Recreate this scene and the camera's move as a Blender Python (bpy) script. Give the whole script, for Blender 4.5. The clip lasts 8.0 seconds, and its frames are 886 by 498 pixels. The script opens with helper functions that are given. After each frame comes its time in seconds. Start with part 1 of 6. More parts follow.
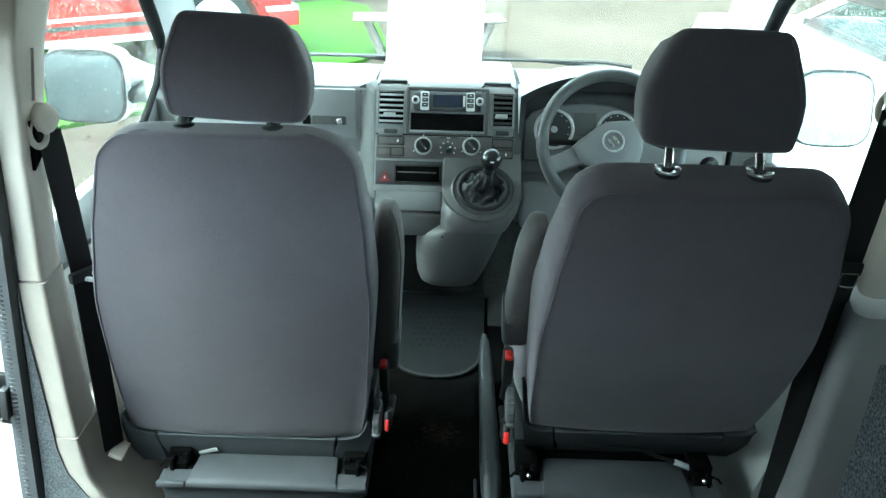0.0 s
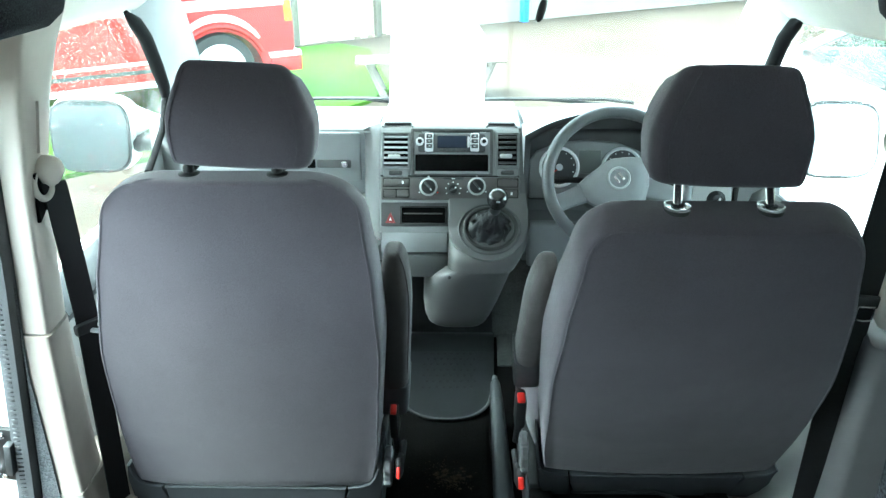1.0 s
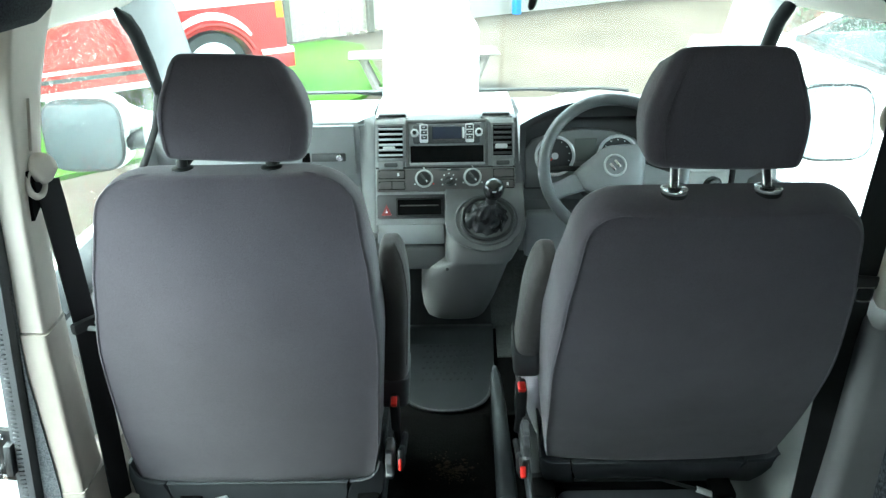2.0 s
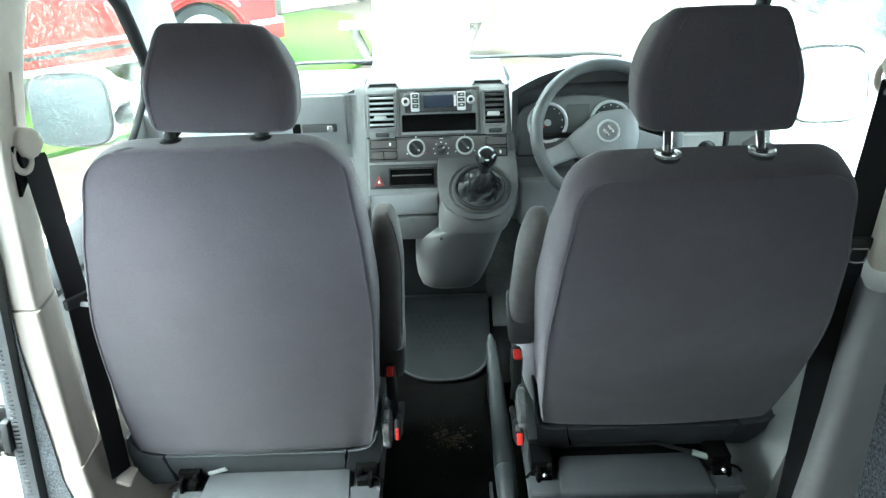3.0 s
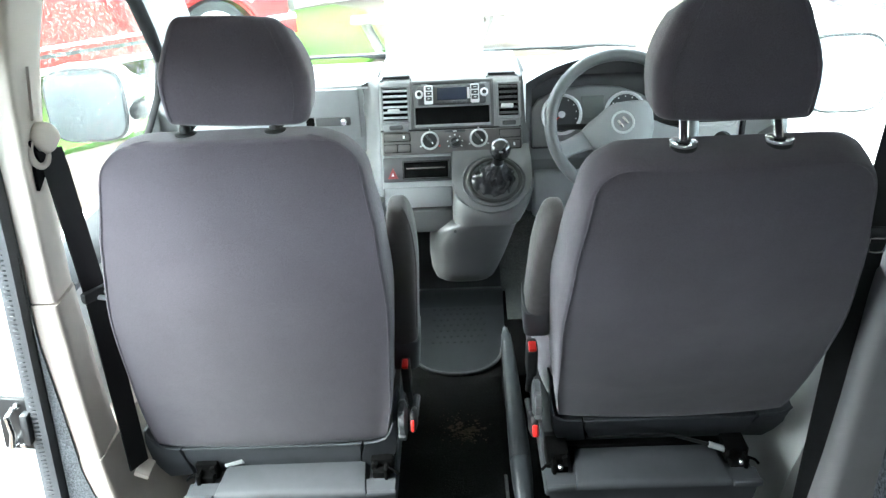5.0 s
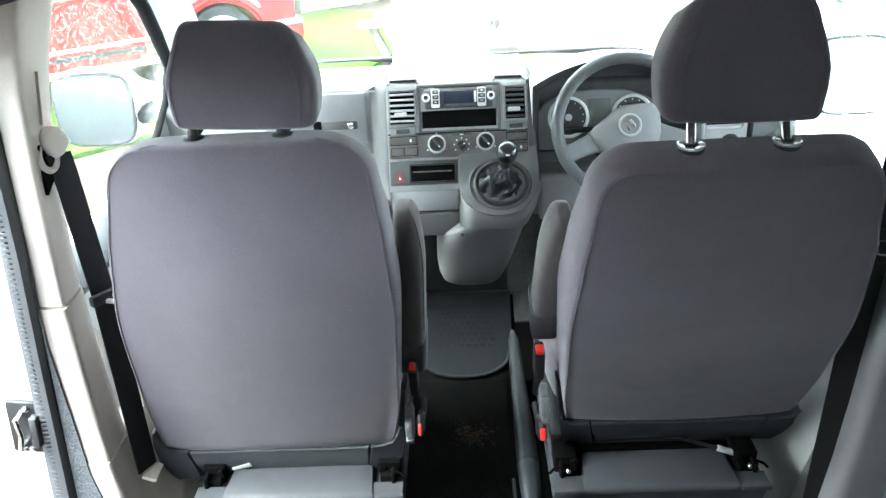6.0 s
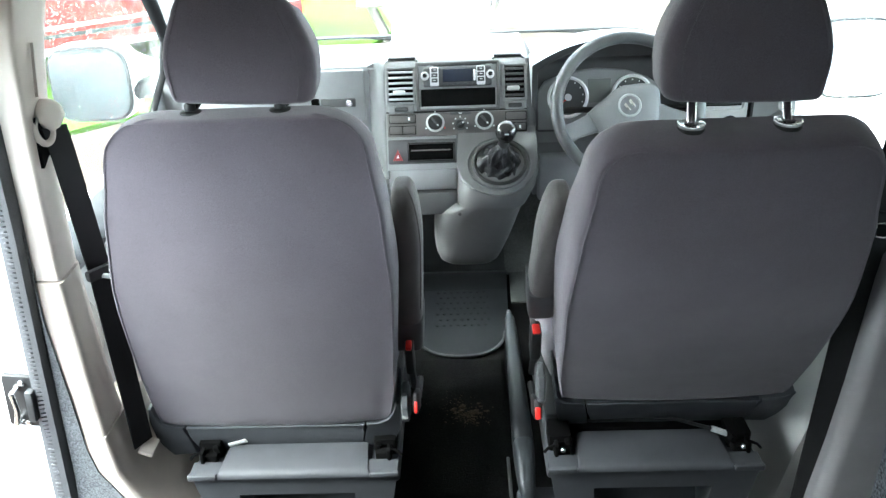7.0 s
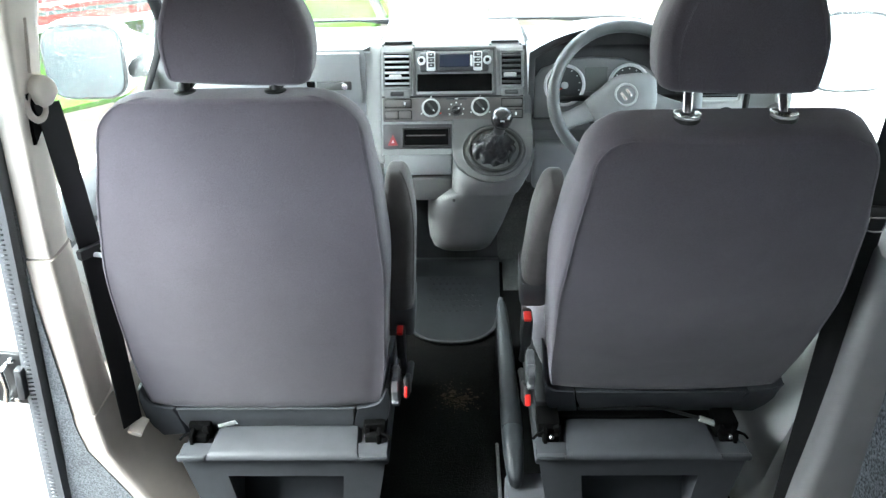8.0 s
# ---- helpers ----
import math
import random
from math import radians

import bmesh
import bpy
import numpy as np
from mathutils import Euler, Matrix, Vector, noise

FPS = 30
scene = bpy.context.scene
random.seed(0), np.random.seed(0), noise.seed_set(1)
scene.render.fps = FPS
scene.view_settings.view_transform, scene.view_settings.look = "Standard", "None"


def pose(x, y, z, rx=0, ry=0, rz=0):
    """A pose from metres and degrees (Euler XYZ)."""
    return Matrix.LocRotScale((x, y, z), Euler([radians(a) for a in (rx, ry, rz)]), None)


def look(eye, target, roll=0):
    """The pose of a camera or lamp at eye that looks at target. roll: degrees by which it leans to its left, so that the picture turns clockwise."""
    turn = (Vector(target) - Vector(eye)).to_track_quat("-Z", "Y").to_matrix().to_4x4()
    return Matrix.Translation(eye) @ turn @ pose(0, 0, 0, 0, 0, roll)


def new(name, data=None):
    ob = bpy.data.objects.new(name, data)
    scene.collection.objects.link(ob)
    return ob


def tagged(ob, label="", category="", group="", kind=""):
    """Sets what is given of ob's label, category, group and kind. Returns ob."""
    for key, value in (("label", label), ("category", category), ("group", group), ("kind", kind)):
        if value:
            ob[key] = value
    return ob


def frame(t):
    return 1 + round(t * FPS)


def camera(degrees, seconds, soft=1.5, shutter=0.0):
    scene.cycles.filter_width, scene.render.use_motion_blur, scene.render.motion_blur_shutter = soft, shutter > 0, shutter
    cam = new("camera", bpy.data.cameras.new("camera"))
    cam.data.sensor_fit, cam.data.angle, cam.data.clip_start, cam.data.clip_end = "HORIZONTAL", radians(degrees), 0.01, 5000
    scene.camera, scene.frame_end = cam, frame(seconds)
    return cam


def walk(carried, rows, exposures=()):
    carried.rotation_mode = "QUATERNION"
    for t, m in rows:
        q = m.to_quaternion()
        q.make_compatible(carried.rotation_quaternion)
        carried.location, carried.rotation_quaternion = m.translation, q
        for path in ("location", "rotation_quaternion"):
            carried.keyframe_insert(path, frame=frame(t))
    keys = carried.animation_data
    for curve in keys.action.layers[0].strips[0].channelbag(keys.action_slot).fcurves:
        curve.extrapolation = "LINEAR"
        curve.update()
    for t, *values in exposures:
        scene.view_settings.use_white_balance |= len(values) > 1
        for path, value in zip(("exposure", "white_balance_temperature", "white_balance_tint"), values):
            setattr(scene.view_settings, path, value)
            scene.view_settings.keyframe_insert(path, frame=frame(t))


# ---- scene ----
cam = camera(59.4, 8.0, soft=1.4)
PATH = [
    (0, (-0.013, -0.004, 1.393), (-0.026, 1.79, 0.51), 1.6),
    (0.5, (-0.011, 0.013, 1.394), (-0.044, 1.816, 0.531), 1.0),
    (1, (-0.017, 0.013, 1.394), (-0.047, 1.848, 0.599), 0.0),
    (1.5, (-0.018, 0.013, 1.389), (-0.046, 1.85, 0.598), -0.6),
    (3, (-0.012, 0.02, 1.377), (-0.026, 1.818, 0.502), -2.1),
    (3.5, (-0.013, 0.02, 1.374), (-0.029, 1.812, 0.486), -2.2),
    (4, (-0.013, 0.022, 1.373), (-0.035, 1.815, 0.487), -2.4),
    (4.5, (-0.015, 0.02, 1.372), (-0.049, 1.811, 0.483), -2.6),
    (6, (-0.015, 0.019, 1.371), (-0.081, 1.816, 0.494), -3.2),
    (6.5, (-0.015, 0.019, 1.368), (-0.082, 1.809, 0.479), -3.1),
    (7, (-0.017, 0.019, 1.364), (-0.076, 1.794, 0.445), -2.5),
    (7.5, (-0.017, 0.019, 1.363), (-0.075, 1.787, 0.429), -1.8),
    (8, (-0.017, 0.019, 1.362), (-0.059, 1.778, 0.412), -1.1),
]
walk(cam, [(t, look(eye, target, roll)) for t, eye, target, roll in PATH],
     exposures=[(0, 3.83, 5500, -20), (0.5, 4.29, 5500, -19), (1, 4.31, 5550, -17), (1.5, 3.91, 5680, -17), (3, 4.45, 5800, -13), (4.5, 4.58, 5920, -6), (6, 4.61, 5960, -3), (8, 4.62, 6000, -2)])

# ---- daylight: an overcast sky ----
world = bpy.data.worlds.new("overcast")
scene.world = world
world.use_nodes = True
wn, wl = world.node_tree.nodes, world.node_tree.links
sky = wn.new("ShaderNodeTexSky")
sky.sky_type = "NISHITA"
sky.sun_disc = False
sky.sun_elevation, sky.sun_rotation = radians(54), radians(266)
sky.air_density, sky.dust_density, sky.ozone_density = 1.0, 4.0, 1.0
cloud = wn.new("ShaderNodeHueSaturation")
cloud.inputs["Saturation"].default_value = 0.28
wl.new(sky.outputs[0], cloud.inputs["Color"])
wl.new(cloud.outputs[0], wn["Background"].inputs["Color"])
wn["Background"].inputs["Strength"].default_value = 0.15
sun = new("sun", bpy.data.lights.new("sun", "SUN"))
sun.data.energy, sun.data.angle, sun.data.color = 0.9, radians(50), (1.0, 0.985, 0.965)
sun.matrix_basis = look((-5.86, -0.41, 8.09), (0, 0, 0))


# ---- materials ----
def material(name, base, rough=0.6, metal=0.0, grain=0.0, scale=200.0, bump=0.0, stain=0.0, stain_scale=6.0,
             spec=0.5, coat=0.0, sheen=0.0, tint=None):
    """A node material: base colour with fine grain and broad stains, and a fine relief."""
    m = bpy.data.materials.new(name)
    m.use_nodes = True
    nodes, links = m.node_tree.nodes, m.node_tree.links
    b = nodes["Principled BSDF"]
    b.inputs["Roughness"].default_value = rough
    b.inputs["Metallic"].default_value = metal
    b.inputs["Specular IOR Level"].default_value = spec
    b.inputs["Coat Weight"].default_value = coat
    b.inputs["Sheen Weight"].default_value = sheen
    b.inputs["Base Color"].default_value = (*base, 1)
    place = nodes.new("ShaderNodeTexCoord")
    colour = None
    if grain or bump:
        fine = nodes.new("ShaderNodeTexNoise")
        fine.inputs["Scale"].default_value = scale
        fine.inputs["Detail"].default_value = 3
        links.new(place.outputs["Object"], fine.inputs["Vector"])
    if stain:
        broad = nodes.new("ShaderNodeTexNoise")
        broad.inputs["Scale"].default_value = stain_scale
        broad.inputs["Detail"].default_value = 6
        broad.inputs["Roughness"].default_value = 0.62
        links.new(place.outputs["Object"], broad.inputs["Vector"])
        ramp = nodes.new("ShaderNodeValToRGB")
        ramp.color_ramp.elements[0].position, ramp.color_ramp.elements[1].position = 0.35, 0.68
        other = tint or tuple(c * (1 - stain) for c in base)
        ramp.color_ramp.elements[0].color = (*other, 1)
        ramp.color_ramp.elements[1].color = (*base, 1)
        links.new(broad.outputs["Fac"], ramp.inputs["Fac"])
        colour = ramp.outputs["Color"]
        rr = nodes.new("ShaderNodeMapRange")
        rr.inputs["To Min"].default_value, rr.inputs["To Max"].default_value = rough * 1.12, rough * 0.86
        links.new(broad.outputs["Fac"], rr.inputs["Value"])
        links.new(rr.outputs[0], b.inputs["Roughness"])
    if grain:
        mix = nodes.new("ShaderNodeMix")
        mix.data_type, mix.blend_type = "RGBA", "MULTIPLY"
        mix.inputs["Factor"].default_value = 1.0
        level = nodes.new("ShaderNodeMapRange")
        level.inputs["From Min"].default_value, level.inputs["From Max"].default_value = 0.3, 0.7
        level.inputs["To Min"].default_value, level.inputs["To Max"].default_value = 1 - grain, 1 + grain
        links.new(fine.outputs["Fac"], level.inputs["Value"])
        links.new(level.outputs[0], mix.inputs["B"])
        if colour:
            links.new(colour, mix.inputs["A"])
        else:
            mix.inputs["A"].default_value = (*base, 1)
        colour = mix.outputs["Result"]
    if colour:
        links.new(colour, b.inputs["Base Color"])
    if bump:
        relief = nodes.new("ShaderNodeBump")
        relief.inputs["Strength"].default_value = bump
        relief.inputs["Distance"].default_value = 0.002
        links.new(fine.outputs["Fac"], relief.inputs["Height"])
        links.new(relief.outputs[0], b.inputs["Normal"])
    return m


def creased(m, scale, depth, strength):
    """Adds broad soft undulations under the fine relief of a cloth."""
    nodes, links = m.node_tree.nodes, m.node_tree.links
    place, soft, relief = nodes.new("ShaderNodeTexCoord"), nodes.new("ShaderNodeTexNoise"), nodes.new("ShaderNodeBump")
    soft.inputs["Scale"].default_value, soft.inputs["Detail"].default_value = scale, 2
    links.new(place.outputs["Object"], soft.inputs["Vector"])
    links.new(soft.outputs["Fac"], relief.inputs["Height"])
    relief.inputs["Distance"].default_value, relief.inputs["Strength"].default_value = depth, strength
    fine = nodes["Bump"]
    links.new(relief.outputs[0], fine.inputs["Normal"])


def glass_material(name, colour=(1, 1, 1), rough=0.0, ior=1.45):
    m = bpy.data.materials.new(name)
    m.use_nodes = True
    b = m.node_tree.nodes["Principled BSDF"]
    b.inputs["Base Color"].default_value = (*colour, 1)
    b.inputs["Roughness"].default_value = rough
    b.inputs["IOR"].default_value = ior
    b.inputs["Transmission Weight"].default_value = 1.0
    return m


FABRIC = material("seat_fabric", (0.132, 0.115, 0.136), 0.92, grain=0.22, scale=900, bump=0.25, stain=0.14, stain_scale=5, spec=0.2, sheen=0.32)
ARM_FABRIC = material("armrest_fabric", (0.066, 0.058, 0.057), 0.9, grain=0.2, scale=800, bump=0.25, stain=0.15, stain_scale=9, spec=0.2, sheen=0.2)
creased(FABRIC, 8, 0.02, 0.2)
creased(ARM_FABRIC, 16, 0.01, 0.4)
SHELL = material("seat_shell_plastic", (0.06, 0.063, 0.07), 0.6, spec=0.35, grain=0.1, scale=1500, bump=0.12, stain=0.15, stain_scale=14)
DARK = material("dark_plastic", (0.055, 0.056, 0.06), 0.48, grain=0.12, scale=1500, bump=0.12, stain=0.2, stain_scale=18)
BLACK = material("black_plastic", (0.01, 0.01, 0.011), 0.5, grain=0.15, scale=900, bump=0.08)
# Near-black stands in for shade inside slots and vents; also coats the hinges.
VOID = material("matte_black_and_recess_shade", (0.004, 0.004, 0.004), 0.9, grain=0.2, scale=300, spec=0.05)
GREY = material("dash_grey_plastic", (0.215, 0.222, 0.228), 0.5, grain=0.08, scale=1400, bump=0.14, stain=0.1, stain_scale=12)
CHEEK = material("dash_cheek_plastic", (0.1, 0.103, 0.106), 0.7, spec=0.2, grain=0.08, scale=1400, bump=0.14, stain=0.1, stain_scale=12)
SHROUD = material("console_shroud_plastic", (0.112, 0.111, 0.111), 0.42, grain=0.07, scale=1400, bump=0.14, stain=0.1, stain_scale=12)
GASKET = material("window_rubber", (0.011, 0.011, 0.012), 0.85, spec=0.12, grain=0.2, scale=500)
KNURL = material("adjuster_plastic", (0.105, 0.107, 0.112), 0.4, grain=0.1, scale=1400, bump=0.1)
SILVER = material("dash_silver_plastic", (0.4, 0.418, 0.435), 0.42, grain=0.06, scale=1400, bump=0.1, stain=0.08, stain_scale=12)
PANEL = material("dash_panel_plastic", (0.29, 0.3, 0.31), 0.45, grain=0.06, scale=1400, bump=0.12, stain=0.1, stain_scale=12)
KNOB = material("gear_knob_gloss", (0.012, 0.012, 0.013), 0.16, coat=0.5)
LIGHT = material("light_grey_plastic", (0.46, 0.46, 0.445), 0.5, grain=0.06, scale=1300, bump=0.14, stain=0.1, stain_scale=10)
MID = material("mid_grey_plastic", (0.085, 0.086, 0.088), 0.5, grain=0.07, scale=1300, bump=0.14, stain=0.12, stain_scale=10)
BEIGE = material("pillar_trim_plastic", (0.65, 0.582, 0.52), 0.62, spec=0.3, grain=0.05, scale=1300, bump=0.12, stain=0.12, stain_scale=7)
BEIGE_LOW = material("pillar_trim_lower_plastic", (0.53, 0.472, 0.418), 0.65, spec=0.3, grain=0.05, scale=1300, bump=0.12, stain=0.16, stain_scale=7)
PILLARGREY = material("pillar_grey_trim", (0.24, 0.232, 0.238), 0.6, spec=0.35, grain=0.05, scale=1300, bump=0.12, stain=0.12, stain_scale=7)
HEADLINER = material("headliner_felt", (0.75, 0.72, 0.66), 0.95, grain=0.1, scale=700, bump=0.2, stain=0.08, spec=0.1)
LINING = material("dark_lining_carpet", (0.05, 0.052, 0.058), 0.97, grain=0.45, scale=420, bump=0.6, stain=0.2, spec=0.1)
WALLCARPET = material("dark_wall_carpet", (0.08, 0.086, 0.096), 0.97, grain=0.85, scale=190, bump=0.8, stain=0.2, stain_scale=14, spec=0.1)
CARPET = material("grey_side_carpet", (0.16, 0.166, 0.176), 0.97, grain=0.5, scale=330, bump=0.7, stain=0.2, stain_scale=14, spec=0.1)
FLOOR = material("black_floor_carpet", (0.0052, 0.0055, 0.0058), 0.95, grain=0.5, scale=260, bump=0.6, stain=0.3, spec=0.03, tint=(0.008, 0.0078, 0.0075))
FOOTWELL = material("footwell_carpet", (0.11, 0.115, 0.112), 0.96, grain=0.4, scale=300, bump=0.6, stain=0.25, stain_scale=12, spec=0.1)
RING = material("pale_ring_plastic", (0.46, 0.47, 0.48), 0.35, metal=0.2, grain=0.05, scale=900)
SWITCH = material("switch_plastic", (0.088, 0.082, 0.08), 0.5, grain=0.1, scale=1400, bump=0.1, stain=0.1, stain_scale=20)
MUD = material("dried_mud", (0.055, 0.04, 0.03), 0.95, grain=0.5, scale=160, bump=0.7, stain=0.4, stain_scale=30, spec=0.1)
RUBBER = material("mat_rubber", (0.019, 0.021, 0.0235), 0.45, grain=0.15, scale=500, bump=0.25, stain=0.25, stain_scale=14)
SEAL = material("seal_rubber", (0.075, 0.077, 0.085), 0.6, grain=0.2, scale=500, bump=0.2, stain=0.2, stain_scale=10)
BINDING = material("mat_binding_yarn", (0.11, 0.112, 0.115), 0.85, grain=0.4, scale=600, bump=0.4)
CHROME = material("chrome", (0.88, 0.89, 0.9), 0.2, metal=1.0)
STEEL = material("polished_steel", (0.72, 0.73, 0.74), 0.2, metal=0.7)
SATIN = material("satin_silver", (0.68, 0.69, 0.71), 0.3, metal=0.25)
BRAKEGREY = material("handbrake_plastic", (0.024, 0.027, 0.031), 0.5, spec=0.3, grain=0.12, scale=1200, bump=0.12, stain=0.2, stain_scale=20)
WEB = material("belt_webbing", (0.012, 0.012, 0.013), 0.75, grain=0.3, scale=1200, bump=0.3, spec=0.3)
RED = material("buckle_red", (0.72, 0.025, 0.02), 0.4)
WHITE = material("white_paint", (0.8, 0.8, 0.79), 0.3, coat=0.5, stain=0.06, stain_scale=3, grain=0.01)
PAPER = material("white_paper", (0.86, 0.86, 0.85), 0.85, grain=0.02, scale=60, stain=0.03, stain_scale=4)
thin = PAPER.node_tree.nodes
lit_through, blend = thin.new("ShaderNodeBsdfTranslucent"), thin.new("ShaderNodeMixShader")
lit_through.inputs["Color"].default_value = (0.85, 0.86, 0.86, 1)
blend.inputs[0].default_value = 0.72
PAPER.node_tree.links.new(thin["Principled BSDF"].outputs[0], blend.inputs[1])
PAPER.node_tree.links.new(lit_through.outputs[0], blend.inputs[2])
PAPER.node_tree.links.new(blend.outputs[0], thin["Material Output"].inputs["Surface"])
LEATHER = material("gaiter_leather", (0.02, 0.02, 0.022), 0.27, grain=0.3, scale=350, bump=0.4)
HAZARD = material("hazard_red", (0.2, 0.03, 0.032), 0.4, grain=0.05, scale=400)
TRIMGREY = material("pillar_grey_plastic", (0.28, 0.288, 0.292), 0.55, grain=0.06, scale=1300, bump=0.12, stain=0.1, stain_scale=9)
HUBGREY = material("wheel_hub_plastic", (0.2, 0.205, 0.214), 0.5, grain=0.07, scale=1400, bump=0.12, stain=0.1, stain_scale=14)
WHEELGREY = material("wheel_rim_plastic", (0.1, 0.104, 0.11), 0.45, grain=0.1, scale=1500, bump=0.15, stain=0.15, stain_scale=14)
DISPLAY = material("display_glass", (0.02, 0.026, 0.045), 0.12, coat=0.4)
TRIPGLASS = material("trip_display_glass", (0.13, 0.14, 0.135), 0.3, grain=0.04, scale=500)
DIALFACE = material("dial_face", (0.05, 0.052, 0.056), 0.35)
MARK = material("white_marking", (0.75, 0.76, 0.78), 0.6)
REDPAINT = material("red_paint", (0.42, 0.014, 0.012), 0.45, coat=0.15, stain=0.12, stain_scale=2)
TYRE = material("tyre_rubber", (0.05, 0.05, 0.05), 0.8, grain=0.2, scale=90, bump=0.3, stain=0.3)
AMBER = material("amber_lens", (0.8, 0.36, 0.02), 0.25)
ASPHALT = material("wet_asphalt", (0.08, 0.066, 0.052), 0.95, spec=0.05, grain=0.25, scale=60, bump=0.3, stain=0.3, stain_scale=0.5)
PAVING = material("brown_paving", (0.062, 0.046, 0.037), 0.85, spec=0.1, grain=0.25, scale=50, bump=0.3, stain=0.3, stain_scale=0.8)
GRASS = material("lawn_blades", (0.062, 0.135, 0.014), 0.95, spec=0.05, grain=0.3, scale=40, stain=0.3, stain_scale=1.0, tint=(0.045, 0.12, 0.01))
TIMBER = material("fence_timber", (0.62, 0.565, 0.47), 0.85, grain=0.2, scale=30, bump=0.3, stain=0.25, stain_scale=2)
POSTWOOD = material("fence_post_timber", (0.2, 0.19, 0.15), 0.85, grain=0.2, scale=30, bump=0.3, stain=0.25, stain_scale=2)
RENDERWALL = material("wall_render", (0.4, 0.37, 0.33), 0.85, grain=0.1, scale=40, stain=0.15, stain_scale=1)
SKYBLOCK = material("sky_block_render", (0.2, 0.195, 0.185), 0.85, grain=0.15, scale=30, stain=0.3, stain_scale=0.8)
TABLEWOOD = material("table_timber", (0.2, 0.175, 0.15), 0.8, grain=0.15, scale=40, bump=0.2, stain=0.25, stain_scale=4)
BLUE = material("blue_paint", (0.05, 0.25, 0.7), 0.4, stain=0.1)
LEAF = material("hedge_leaf", (0.06, 0.1, 0.045), 0.6, stain=0.4, stain_scale=1.5, grain=0.3, scale=20)
BARK = material("bark", (0.13, 0.1, 0.08), 0.9, grain=0.3, scale=30, bump=0.5)
GLASS = glass_material("window_glass", (0.84, 0.875, 0.865), 0.0, 1.22)
CARGLASS = glass_material("car_side_glass", (0.45, 0.53, 0.53), 0.0, 1.12)
WATER = glass_material("rain_water", (1, 1, 1), 0.0, 1.33)
# One glass in two tones: the left is darkened for its dimmer reflection.
MIRROR_BRIGHT = material("mirror_glass_bright", (0.27, 0.285, 0.285), 0.16, metal=1.0, grain=0.04, scale=260)
MIRROR_DIM = material("mirror_glass", (0.17, 0.21, 0.225), 0.22, metal=1.0, grain=0.05, scale=260)


# ---- helpers that shape meshes ----
ORIGIN = {}


def thing(name, label, category, group="", kind="", at=(0, 0, 0)):
    ob = new(name)
    ob.location = at
    ob.empty_display_size = 0.05
    ORIGIN[ob] = Vector(at)
    return tagged(ob, label, category, group, kind)


def part(name, bm, mat, parent=None, label="", sharp=38):
    """Links a bmesh, given in world places, as one mesh object under a thing or a part."""
    bmesh.ops.recalc_face_normals(bm, faces=bm.faces)
    data = bpy.data.meshes.new(name)
    bm.to_mesh(data)
    bm.free()
    data.materials.append(mat)
    data.polygons.foreach_set("use_smooth", [True] * len(data.polygons))
    data.set_sharp_from_angle(angle=radians(sharp))
    ob = new(name, data)
    if parent:
        ob.parent = parent
        ob.matrix_parent_inverse = Matrix.Translation(-ORIGIN.get(parent, Vector()))
    return tagged(ob, label)


def setting(name, bm, mat, label, category="", sharp=38):
    return tagged(part(name, bm, mat, None, label, sharp), category=category, kind="structure")


def join_in(bm, other, m=None):
    if m:
        other.transform(m)
    data = bpy.data.meshes.new("tmp")
    other.to_mesh(data)
    other.free()
    bm.from_mesh(data)
    bpy.data.meshes.remove(data)
    return bm


def box(c, s, bev=0.0, seg=2, rot=None, bm=None):
    """A box round its centre, sides s, with rounded edges."""
    b = bmesh.new()
    bmesh.ops.create_cube(b, size=1)
    for v in b.verts:
        v.co = Vector((v.co.x * s[0], v.co.y * s[1], v.co.z * s[2]))
    if bev:
        bmesh.ops.bevel(b, geom=list(b.edges), offset=min(bev, min(s) * 0.49), segments=seg, profile=0.5, affect="EDGES")
    m = Matrix.Translation(c)
    if rot:
        m = m @ (rot if isinstance(rot, Matrix) else Euler([radians(a) for a in rot]).to_matrix().to_4x4())
    b.transform(m)
    return join_in(bm, b) if bm else b


def loft(rings, bm=None, cap=True, closed=True):
    """A skin over rings of equally many places."""
    b = bm or bmesh.new()
    rows = [[b.verts.new(p) for p in ring] for ring in rings]
    n = len(rows[0])
    for low, high in zip(rows, rows[1:]):
        for i in range(n if closed else n - 1):
            j = (i + 1) % n
            b.faces.new((low[i], low[j], high[j], high[i]))
    if cap and closed:
        b.faces.new(rows[0][::-1])
        b.faces.new(rows[-1])
    return b


def tube(path, radius, seg=10, bm=None, loop=False):
    pts = [Vector(p) for p in path]
    rings, side = [], None
    count = len(pts)
    for i, p in enumerate(pts):
        if loop:
            d = (pts[(i + 1) % count] - pts[i - 1]).normalized()
        else:
            d = (pts[min(i + 1, count - 1)] - pts[max(i - 1, 0)]).normalized()
        if side is None:
            side = d.orthogonal().normalized()
        side = (side - d * side.dot(d)).normalized()
        up = d.cross(side)
        r = radius(i / max(1, count - 1)) if callable(radius) else radius
        rings.append([p + r * (math.cos(a) * side + math.sin(a) * up) for a in (2 * math.pi * k / seg for k in range(seg))])
    if loop:
        b = bm or bmesh.new()
        rows = [[b.verts.new(p) for p in ring] for ring in rings]
        shift = min(range(seg), key=lambda s: (rings[0][s] - rings[-1][0]).length)
        for i in range(count):
            low, high = rows[i], rows[(i + 1) % count]
            off = shift if i == count - 1 else 0
            for k in range(seg):
                b.faces.new((low[k], low[(k + 1) % seg], high[(k + 1 + off) % seg], high[(k + off) % seg]))
        return b
    return loft(rings, bm)


